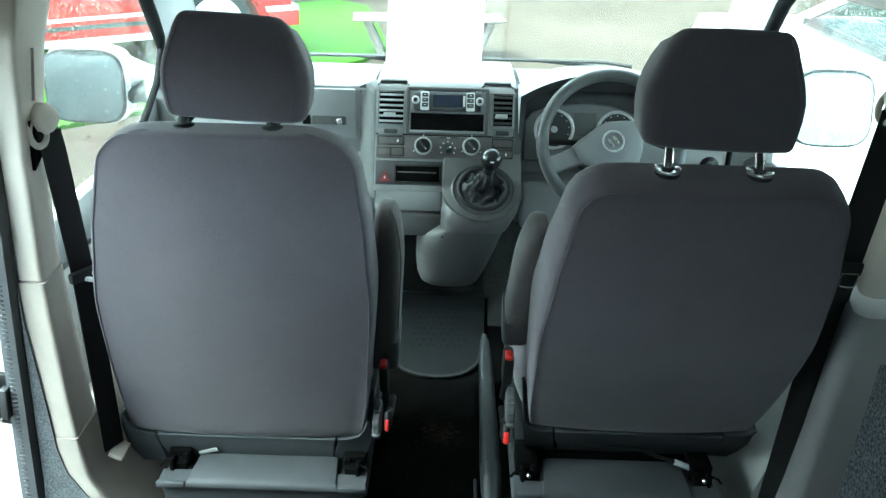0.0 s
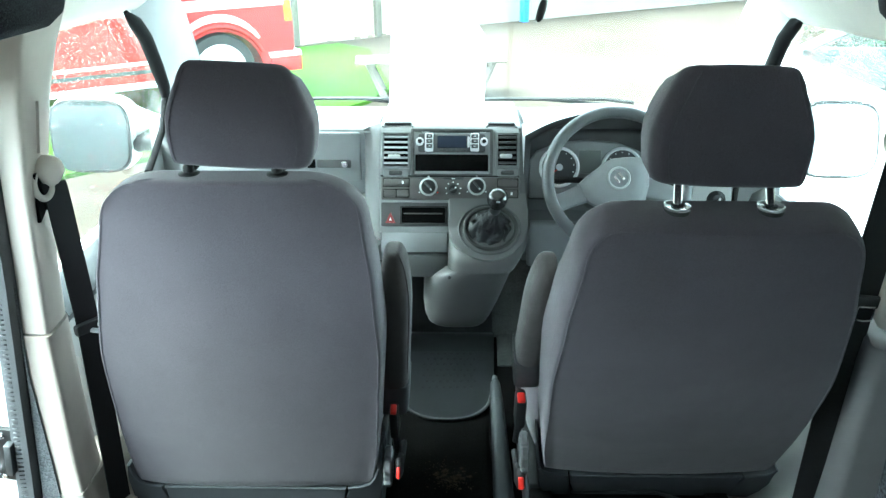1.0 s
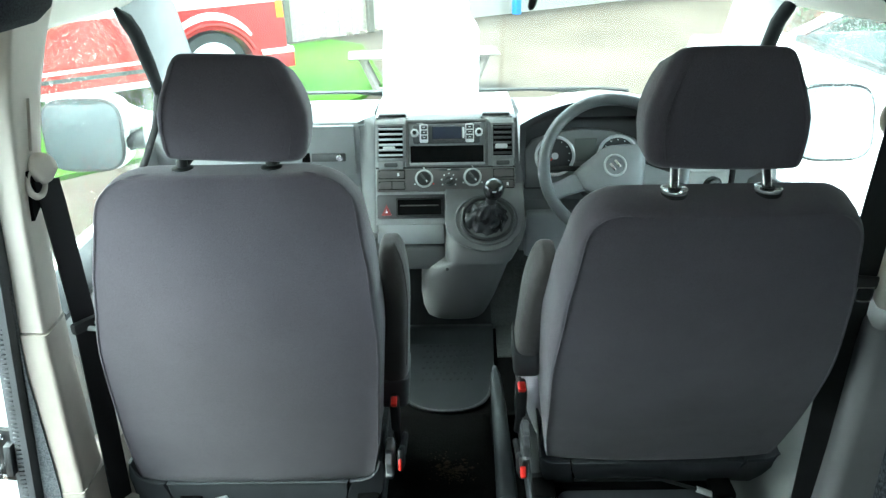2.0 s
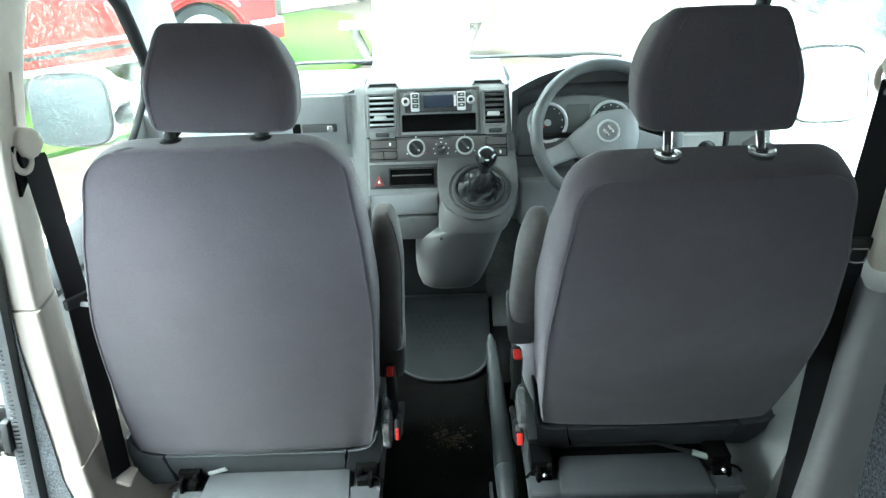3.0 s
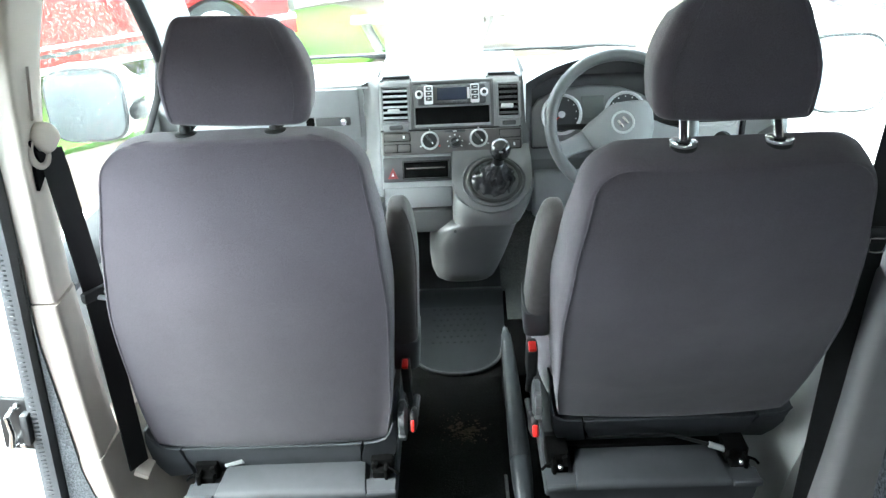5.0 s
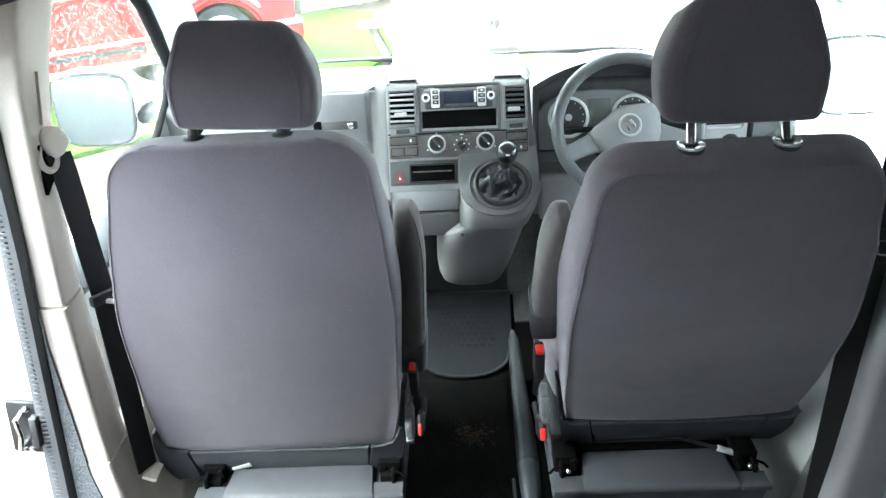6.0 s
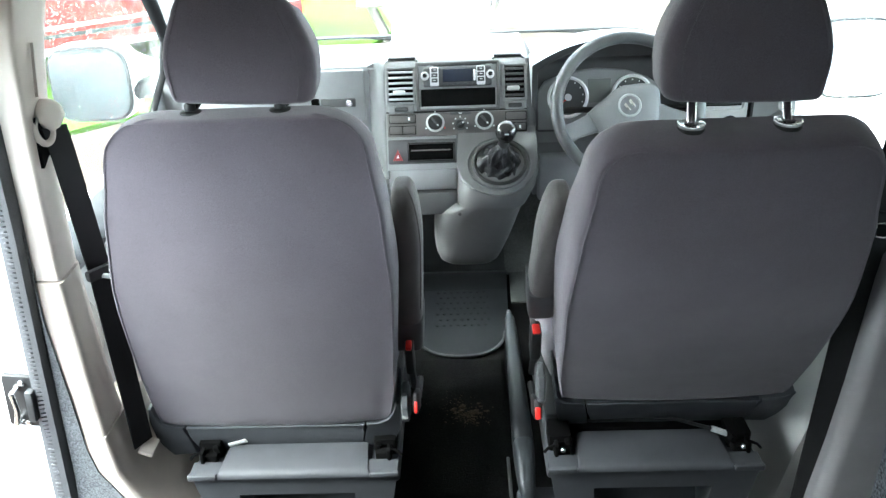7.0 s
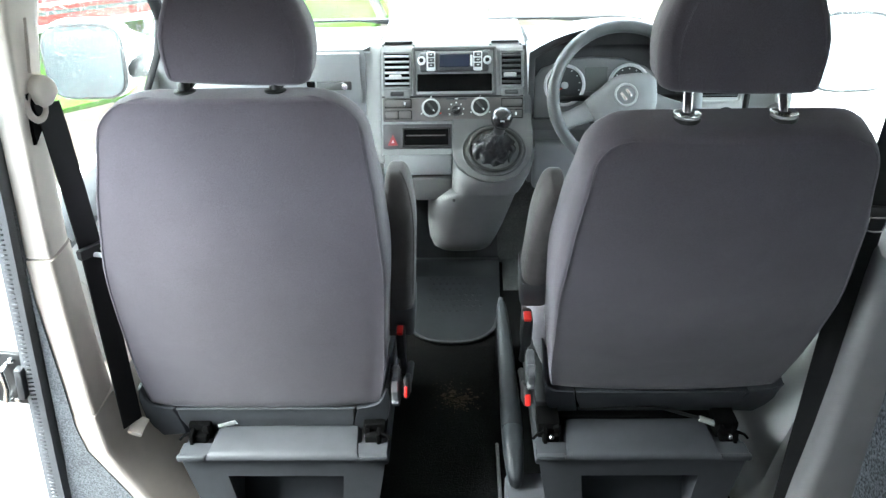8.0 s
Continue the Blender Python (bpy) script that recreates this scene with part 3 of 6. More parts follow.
# ---- seats ----
def seat(side, foot, lean_x, recline, label, rise, base_x, head_at, widen=1.0, arm_in=0.0, arm_up=0.0, L=0.662, bulge=0.026, roll=(0.006, 0.012), inset=0.01, arm_lean=0.0, arm_short=0.0, corner=0.085, top_thin=0.092, arm_w=1.0):
    """A front seat seen from behind. foot: the middle of the lower seam of its back; rise: how far the headrest stands up."""
    B = Vector(foot)
    r = radians(recline)
    V = Vector((lean_x, -math.sin(r), math.cos(r))).normalized()
    N = Vector((0, math.cos(r), math.sin(r)))
    U = Vector((1, 0, 0))

    def at(u, v, n):
        return B + U * u + V * v + N * n

    st = thing("car_seat", label, "seat", "front seats", at=(base_x, 1.45, 0.0))
    # backrest
    half = [(v, w * widen) for v, w in ((0.0, 0.243), (0.12, 0.2545), (0.35, 0.26), (0.5, 0.247), (0.6, 0.23), (0.7, 0.212))]

    def wide(v, rc=corner):
        w = between(v, half)
        if v > L - rc:
            w -= rc * (1 - max(0.0, 1 - ((v - L + rc) / rc) ** 2.5) ** 0.4)
        low = 0.026 if side < 0 else 0.014
        if v < low:
            w -= low * (1 - math.sqrt(max(0.0, 1 - ((low - v) / low) ** 2)))
        return w

    top_v, top_n = roll

    def near(v):
        n = 0.006 * math.cos(v / L * math.pi) - bulge * math.sin(v / L * math.pi) - 0.0022 * math.exp(-((v - 0.062) / 0.018) ** 2) + 0.0016 * math.exp(-((v - 0.1) / 0.02) ** 2)
        if side < 0:
            n -= 0.003 / (1 + math.exp((v - 0.455) / 0.01))
        if v > L - top_v:
            n += top_n * (1 - math.sqrt(max(0.0, 1 - ((v - L + top_v) / top_v) ** 2)))
        if v < 0.02:
            n += 0.006 * (1 - v / 0.02)
        return n

    def seam(v, s):
        """Half the width of the sewn back panel, on the side s; the side towards the gangway rolls round wider."""
        edge = (inset * (0.25 + 0.75 * min(1.0, v / 0.5)) if s == -side else 0.009)
        w, rc = between(v, half) - edge, 0.05
        if v > L - top_v - rc:
            f = min(1.0, (v - L + top_v + rc) / rc)
            w -= rc * (1 - max(0.0, 1 - f ** 2.4) ** 0.42)
        return max(0.02, min(w, wide(v) - 0.004))

    def section(v):
        """The outline of the padded back at the height v: flat panel, rolled sides, softer front."""
        hw, n0 = wide(v), near(v)
        n1 = 0.135 - top_thin * (v / L) ** 2 - (top_n * 0.25 * max(0.0, (v - L + top_v) / top_v))
        n1 = max(n1, n0 + 0.01)
        left, right = seam(v, -1), seam(v, 1)
        ring = []
        for k in range(21):
            u = -left + (left + right) * k / 20
            ring.append((u, n0 - 0.010 * (1 - (u / max(hw, 0.01)) ** 2) + (0.0016 if k in (0, 20) else 0.0)))
        for s, flat in ((1, right), (-1, left)):
            deep = min((n1 - n0) * 0.6, 0.018 + 1.5 * (hw - flat))
            lift = 0.010 * (1 - (flat / max(hw, 0.01)) ** 2)
            curve = [(s * (flat + (hw - flat) * math.sin(a)), n0 - lift * (1 - k / 7) + deep * (1 - math.cos(a))) for k in range(1, 8) for a in (math.pi / 2 * (0.06 + 0.94 * k / 7),)]
            rear = [(s * (hw - 0.02 * (1 - math.cos(a))), n1 - 0.02 * (1 - math.sin(a)) * min(1.0, (n1 - n0 - deep) / 0.02)) for a in (math.pi / 2 * k / 4 for k in range(1, 5))]
            if s > 0:
                ring += curve + rear + [(hw - 0.02 - (2 * hw - 0.04) * k / 6, n1) for k in range(1, 6)]
            else:
                ring += rear[::-1] + curve[::-1]
        return [at(u, v, n) for u, n in ring]

    levels = [0, 0.006, 0.014, 0.025, 0.04] + [0.04 + (L - 0.13) * k / 15 for k in range(1, 16)]
    levels += [L - 0.09 + (0.09 - top_v) * k / 9 for k in range(1, 10)] + [L - top_v + top_v * math.sin(math.pi / 2 * k / 8) for k in range(1, 9)]
    back = part("backrest", loft([section(v) for v in levels]), FABRIC, st, "", 80)
    # sewn seam round the back panel
    rise_v = [0.02 + (L - top_v - 0.07) * k / 16 for k in range(17)] + [L - top_v - 0.05 + 0.05 * math.sin(math.pi / 2 * k / 9) for k in range(1, 10)]
    line = [(-seam(v, -1), v) for v in rise_v] + [(-0.12 + 0.24 * k / 8, L - top_v) for k in range(1, 8)] + [(seam(v, 1), v) for v in rise_v[::-1]]
    part("piping", tube([at(u, v, near(v) + 0.0012 - 0.010 * (1 - (u / max(wide(v), 0.01)) ** 2)) for u, v in line], 0.0014, 6), FABRIC, back, "sewn seam of the back panel")
    # hard shell under the cover
    foot_v = -0.105 if side > 0 else -0.082
    panel = [(-0.187, -0.001), (-0.182, foot_v * 0.4), (-0.166, foot_v), (0.178, foot_v - 0.002), (0.184, foot_v * 0.4), (0.187, -0.001)]
    shell = part("back_shell", prism([(u * widen, v) for u, v in panel], lambda u, v, d: at(u, v, -0.004 + 0.3 * abs(v) ** 1.3 + d), 0.1, bev=0.004), SHELL, st, "hard grey lower back shell", 40)
    part("shell_lip", tube([at(u * widen, 0.0, -0.003) for u in [-0.186 + 0.372 * k / 10 for k in range(11)]], 0.0032, 8), SHELL, shell, "raised upper lip")
    for s in (-1, 1):
        up = 1.0 if side < 0 else 0.5
        plate = [(0.174, foot_v - 0.006), (0.187, -0.03), (0.1905, 0.0), (0.218, 0.003), (0.236, 0.012 * up), (0.247, 0.03 * up), (0.252, 0.056 * up), (0.2515 + 0.007 * up, 0.056 * up), (0.251 + 0.011 * up, 0.02 * up), (0.249 + 0.008 * up, -0.03), (0.243 + 0.003 * up, foot_v * 0.7), (0.232, foot_v - 0.012)]
        part("side_trim", prism(plate, lambda u, v, d: at(widen * s * u, v, -0.003 + 0.3 * max(0.0, -v) ** 1.3 + d), 0.115, bev=0.005), SHELL, st, "hard grey hinge trim", 40)
        part("trim_lip", tube([at(widen * s * u, v, -0.003) for u, v in ((0.192, 0.001), (0.218, 0.004), (0.237, 0.013 * up), (0.248, 0.031 * up), (0.254, 0.058 * up))], 0.003, 8), SHELL, st, "raised trim lip")
    # headrest
    HB = Vector(head_at)
    sag, head_lean = (1.3, -0.022) if rise > 0.04 else (2.4, 0.042)
    HU = Vector((math.cos(radians(sag)), 0, -math.sin(radians(sag))))
    HV = Vector((head_lean, -math.sin(radians(4)), math.cos(radians(4)))).normalized()
    HN = Vector((0, math.cos(radians(4)), math.sin(radians(4))))

    def on_head(u, v, n):
        return HB + HU * u + HV * v + HN * n

    H = 0.175
    trim = 0.953 if rise > 0.04 else 1.0
    rings = []
    for k in range(25):
        f = k / 24
        v = H * (0.5 - 0.5 * math.cos(math.pi * f))
        w = between(v, [(0, 0.1165), (0.02, 0.121), (0.05, 0.1242), (0.075, 0.1235), (0.1, 0.117), (0.12, 0.109), (0.145, 0.099), (H, 0.086)])
        rc = 0.009
        cut = 0.0
        if v < rc:
            cut = rc * (1 - math.sqrt(max(0.0, 1 - ((rc - v) / rc) ** 2)))
        if v > H - rc:
            cut = rc * (1 - math.sqrt(max(0.0, 1 - ((v - H + rc) / rc) ** 2)))
        hd = 0.046 - 0.01 * v / H - cut * 0.8
        w = (w - cut) * trim
        ring = []
        for s, flat, deep in ((1, w - (0.026 if side < 0 else 0.012), 0.27), (-1, w - (0.026 if side > 0 else 0.012), 0.27)):
            face = [(s * flat * k / 8, -hd - 0.004 * (1 - (k / 8) ** 2) + (0.0014 if k == 8 else 0)) for k in range(9)]
            curve = [(s * (flat + (w - flat) * math.sin(a)), -hd + 2 * hd * deep * (1 - math.cos(a))) for a in (math.pi / 2 * (0.08 + 0.92 * k / 7) for k in range(1, 8))]
            rear = [(s * (w - 0.02 * (1 - math.cos(a))), hd - 0.015 * (1 - math.sin(a))) for a in (math.pi / 2 * k / 4 for k in range(1, 5))]
            run = face + curve + rear
            ring += run[1:] if s > 0 else run[::-1]
        rings.append([on_head(u, v - 0.5 * (n + hd) * (v / H) ** 6, n) for u, n in ring])
    head = part("headrest", loft(rings), FABRIC, st, "padded headrest", 80)
    r = 0.0205 if rise > 0.04 else 0.019
    slip = 0.004 if rise > 0.04 else 0.0
    apart, deep = (0.068, 0.036) if rise > 0.04 else (0.075, 0.028)
    for s in (-1, 1):
        wd = [(0, 0.1165), (0.02, 0.121), (0.05, 0.1242), (0.075, 0.1235), (0.1, 0.117), (0.12, 0.109), (0.145, 0.099), (H, 0.086)]
        rim_in = 0.026 if s == -side else 0.012
        part("seam", tube([on_head(s * (between(v, wd) * trim - rim_in), v, -0.0455 + 0.01 * v / H) for v in [0.008 + (H - 0.016) * k / 14 for k in range(15)]], 0.001, 6), FABRIC, head)
        post = part("headrest_post", tube([at(s * apart, L - 0.06, deep), at(s * apart, L, deep), on_head(s * apart + slip, 0.0, -0.006), on_head(s * apart + slip, 0.04, 0.0)], 0.0068, 14), CHROME if rise > 0.04 else BLACK, head, "headrest post")
        seat_top = Matrix.Translation(at(s * apart, L - (0.003 if rise < 0.04 else top_v * 0.2), deep)) @ pose(0, 0, 0, 4 if rise > 0.04 else 0, 0, 0)
        if rise > 0.04:
            part("post_collar", lathe([(r * 0.98, -0.004), (r, 0.0), (r * 0.96, 0.0022), (0, 0.0026)], seat_top, 28), BLACK, head, "black collar base")
            cap = part("collar_cap", lathe([(r * 0.97, 0.0022), (r * 0.99, 0.0038), (r * 0.96, 0.0058), (r * 0.88, 0.0064), (r * 0.8, 0.0058), (0, 0.0056)], seat_top, 32), STEEL, head, "chrome dish round the post")
            part("cap_socket", lathe([(0.0092, 0.0054), (0.0092, 0.0066), (0, 0.0068)], seat_top, 20), BLACK, cap, "dark post socket")
            part("release_catch", box(seat_top @ Vector((-s * 0.0135, -0.002, 0.0068)), (0.006, 0.01, 0.003), 0.001), STEEL, cap, "small release catch")
        else:
            part("post_collar", lathe([(r * 0.98, -0.003), (r, 0.001), (r * 0.94, 0.0035), (r * 0.7, 0.0052), (0, 0.0056)], seat_top, 28), BLACK, head, "black post collar")
            part("collar_button", lathe([(0.0095, 0.006), (0.0095, 0.014), (0.0065, 0.0185), (0, 0.0195)], seat_top, 16), BLACK, head, "black release button")
    # cushion
    cz = 0.37
    rings = [[(base_x + u, 1.60 + v, z) for u, v in oval(hw, hd, 5, 36)] for z, hw, hd in ((cz - 0.06, 0.2, 0.235), (cz - 0.03, 0.21, 0.25), (cz + 0.04, 0.215, 0.26), (cz + 0.085, 0.2, 0.25), (cz + 0.095, 0.17, 0.22))]
    part("cushion", loft(rings), FABRIC, st, "", 80)
    # armrest folded up along the back
    a = -side
    rings = []
    x_in = a * (0.262 - arm_in)
    for k in range(22):
        f = k / 14 * 0.9 if k < 15 else 0.9 + 0.1 * math.sin(math.pi / 2 * (k - 14) / 7)
        v = 0.13 + arm_up + (0.36 - arm_up - arm_short) * f
        top = math.sqrt(max(0.0, 1 - (max(0.0, f - 0.9) / 0.1) ** 2))
        side_in = 0.010 * max(0.0, (f - 0.6) / 0.4) ** 2
        rings.append([at(x_in + a * (0.034 - side_in) + u - a * arm_lean * f, v, 0.15 + n - 0.01 * f) for u, n in oval(arm_w * (0.031 - side_in) * (0.45 + 0.55 * top), arm_w * 0.055 * (0.35 + 0.65 * top), 3.4, 24)])
    arm = part("armrest", loft(rings), ARM_FABRIC, st, "fabric armrest folded upright", 70)
    if side < 0:
        part("armrest_seam", tube([ring[21] - N * 0.0004 for ring in rings[3:]], 0.0013, 6), ARM_FABRIC, arm, "sewn seam")
    rings = [[at(x_in + a * 0.034 + u, v + arm_up, 0.15 + n) for u, n in oval(w * arm_w, d * arm_w, 6, 32)] for v, w, d in ((0.094, 0.031, 0.054), (0.097, 0.0325, 0.056), (0.16, 0.033, 0.057), (0.165, 0.0315, 0.055))]
    part("armrest_cap", loft(rings), DARK, arm, "dark plastic armrest end")
    # backrest adjuster wheel
    c = at(a * (0.281 - arm_in * 0.35), 0.036, 0.028)
    prof = [(0.0, -0.008), (0.036, -0.008), (0.04, -0.005), (0.04, 0.005), (0.036, 0.008), (0.0, 0.008)]
    knurl = []
    for r0, h in prof:
        knurl.append([facing(c, (1, 0, 0)) @ Vector((max(r0, 1e-4) * (1 + 0.08 * math.copysign(abs(math.cos(7 * t)) ** 0.5, math.cos(5 * t))) * math.cos(t), max(r0, 1e-4) * (1 + 0.08 * math.copysign(abs(math.cos(7 * t)) ** 0.5, math.cos(5 * t))) * math.sin(t), h)) for t in (2 * math.pi * k / 80 for k in range(80))])
    wheel = loft(knurl)
    part("adjuster_wheel", wheel, KNURL, st, "grey ribbed adjuster wheel")
    # hinge plates, rails
    for s in (-1, 1):
        m = bmesh.new()
        box((base_x + s * 0.186, 1.31, 0.243), (0.046, 0.06, 0.04), 0.003, bm=m)
        box((base_x + s * 0.184, 1.272, 0.238), (0.034, 0.03, 0.02), 0.003, bm=m)
        box((base_x + s * 0.196, 1.262, 0.247), (0.008, 0.026, 0.026), 0.002, bm=m)
        box((base_x + s * 0.17, 1.28, 0.252), (0.012, 0.02, 0.016), 0.002, rot=(0, 20 * s, 0), bm=m)
        tube([(base_x + s * 0.2, 1.262, 0.256), (base_x + s * 0.214, 1.258, 0.252), (base_x + s * 0.222, 1.256, 0.243)], 0.0032, 6, m)
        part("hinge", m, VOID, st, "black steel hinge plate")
        part("rail", box((base_x + s * 0.19, 1.55, 0.258), (0.04, 0.42, 0.03), 0.005), BLACK, st, "black seat rail")
    for s in (-1, 1) if side > 0 else ():
        part("bolt", lathe([(0.0055, 0), (0.0055, 0.006), (0.003, 0.009), (0, 0.009)], facing((base_x + s * 0.184, 1.256, 0.25), (0, -1, 0.2)), 10), CHROME, st, "bright bolt head")
    # pedestal box with a recess at the back
    x0, x1 = base_x - 0.215, base_x + 0.215
    y0, zt = 1.22, 0.235
    m = bmesh.new()
    taper = 0.022
    def frame_piece(u0, u1, w0, w1):
        quad = []
        for y, e in ((y0, 0.0), (y0 + 0.035, 0.0)):
            quad.append([(lerp_side(u0, w0), y + (zt - w0) * 0.06, w0), (lerp_side(u1, w0), y + (zt - w0) * 0.06, w0), (lerp_side(u1, w1), y + (zt - w1) * 0.06, w1), (lerp_side(u0, w1), y + (zt - w1) * 0.06, w1)])
        loft(quad, m)
    def lerp_side(u, w):
        squeeze = 1 - taper / 0.215 * (zt - w) / 0.12 * 0.9
        return base_x + u * max(0.72, squeeze)
    frame_piece(-0.215, -0.128, 0.0, zt)
    frame_piece(0.128, 0.215, 0.0, zt)
    frame_piece(-0.128, 0.128, 0.172, zt)
    frame_piece(-0.128, 0.128, 0.0, 0.03)
    bmesh.ops.remove_doubles(m, verts=m.verts, dist=0.0005)
    base = part("pedestal", m, SHELL, st, "grey moulded pedestal box", 30)
    part("pedestal_recess", box((base_x, y0 + 0.095, 0.08), (0.25, 0.02, 0.22), 0.003, rot=(-22, 0, 0)), SHELL, base, "recessed pocket")
    m = bmesh.new()
    box((base_x, 1.515, 0.115), (0.33, 0.31, 0.22), 0.01, bm=m)
    for s in (-1, 1):
        box((base_x + s * 0.125, 1.3, 0.09), (0.012, 0.1, 0.18), 0.002, bm=m)
    box((base_x, 1.3, 0.186), (0.26, 0.1, 0.014), 0.002, bm=m)
    box((base_x - 0.185, 1.47, 0.2), (0.06, 0.44, 0.05), 0.006, bm=m)
    box((base_x + 0.185, 1.47, 0.2), (0.06, 0.44, 0.05), 0.006, bm=m)
    part("pedestal_sides", m, SHELL, base)
    # raised hood on the pedestal
    rings = [[(base_x - h + dx, y, z) for dx, z in ((0, 0.225), (0.008, zt + lift * 0.6), (0.02, zt + lift), (2 * h - 0.02, zt + lift), (2 * h - 0.008, zt + lift * 0.6), (2 * h, 0.225))]
             for y, h, lift in ((1.213, 0.165, -0.003), (1.217, 0.163, 0.003), (1.227, 0.161, 0.006), (1.3, 0.156, 0.009), (1.318, 0.154, 0.008), (1.322, 0.153, 0.002))]
    part("pedestal_hood", loft(rings), SHELL, base, "", 40)
    for s in (-1, 1):
        part("pedestal_lip", box((base_x + s * 0.188, 1.215, zt - 0.004), (0.06, 0.012, 0.014), 0.004), SHELL, base)
    # Two black pieces added to paint the shaded gap between backrest and pedestal.
    part("gap_shade_plate", box((base_x, 1.405, 0.272), (0.34, 0.012, 0.075), 0.003), VOID, st, "black plate added for the shade under the backrest")
    part("gap_shade_pan", box((base_x, 1.375, 0.232), (0.36, 0.1, 0.028), 0.003), VOID, st, "black pan added for the shade behind the pedestal hood")
    # wire with a pale sleeve
    w = bmesh.new()
    tube([(base_x - 0.12, 1.33, 0.262), (base_x, 1.325, 0.272), (base_x + 0.06, 1.32, 0.27), (base_x + 0.14, 1.30, 0.256)], 0.004, 6, w)
    part("wiring", w, BLACK, st, "black wiring")
    sx = base_x + (0.152 if side > 0 else -0.13)
    part("cable_sleeve", tube([(sx - 0.02, 1.3, 0.252 + 0.007 * side), (sx + 0.02, 1.296, 0.252 - 0.007 * side)], 0.0065, 8), PAPER, st, "pale cable sleeve")
    return st, at


seat_l, at_l = seat(-1, (-0.427, 1.29, 0.300), 0.05, 4.5, "dark grey cloth passenger seat with headrest lowered", 0.028, -0.385, (-0.378, 1.30, 1.004), 1.008, 0.02, 0.02, 0.69)
part("recline_lever", loft([[at_l(-0.262 + u * k, 0.2 + 0.105 * f, 0.13 + n * k) for u, n in oval(0.013, 0.03, 3, 20)] for f, k in ((0, 0.5), (0.06, 0.85), (0.2, 1), (0.8, 1), (0.94, 0.85), (1, 0.5))]), DARK, seat_l, "dark recline lever")
part("scuff_mark", box(at_l(-0.195, 0.628, -0.0035), (0.009, 0.0015, 0.0025), 0.0004, rot=(0, 25, 0)), MARK, seat_l, "small pale scuff mark")
seat_r, at_r = seat(1, (0.396, 1.29, 0.342), -0.03, 20.5, "dark grey cloth driver seat, reclined, headrest raised", 0.05, 0.355, (0.383, 1.14, 1.029), 0.938, 0.034, 0.055, 0.687, 0.034, (0.007, 0.024), 0.013, 0.022, 0.02, 0.062, 0.076, 0.82)


# ---- seat belts ----
def ribbon(points, width, thick=0.0016):
    """A strap along (place, direction of its width)."""
    rings = []
    pts = [Vector(p) for p, _ in points]
    for i, (p, w) in enumerate(points):
        p, w = Vector(p), Vector(w).normalized()
        d = (pts[min(i + 1, len(pts) - 1)] - pts[max(i - 1, 0)]).normalized()
        n = d.cross(w).normalized() * thick
        h = w * width / 2
        rings.append([p - h - n, p + h - n, p + h + n, p - h + n])
    return loft(rings)


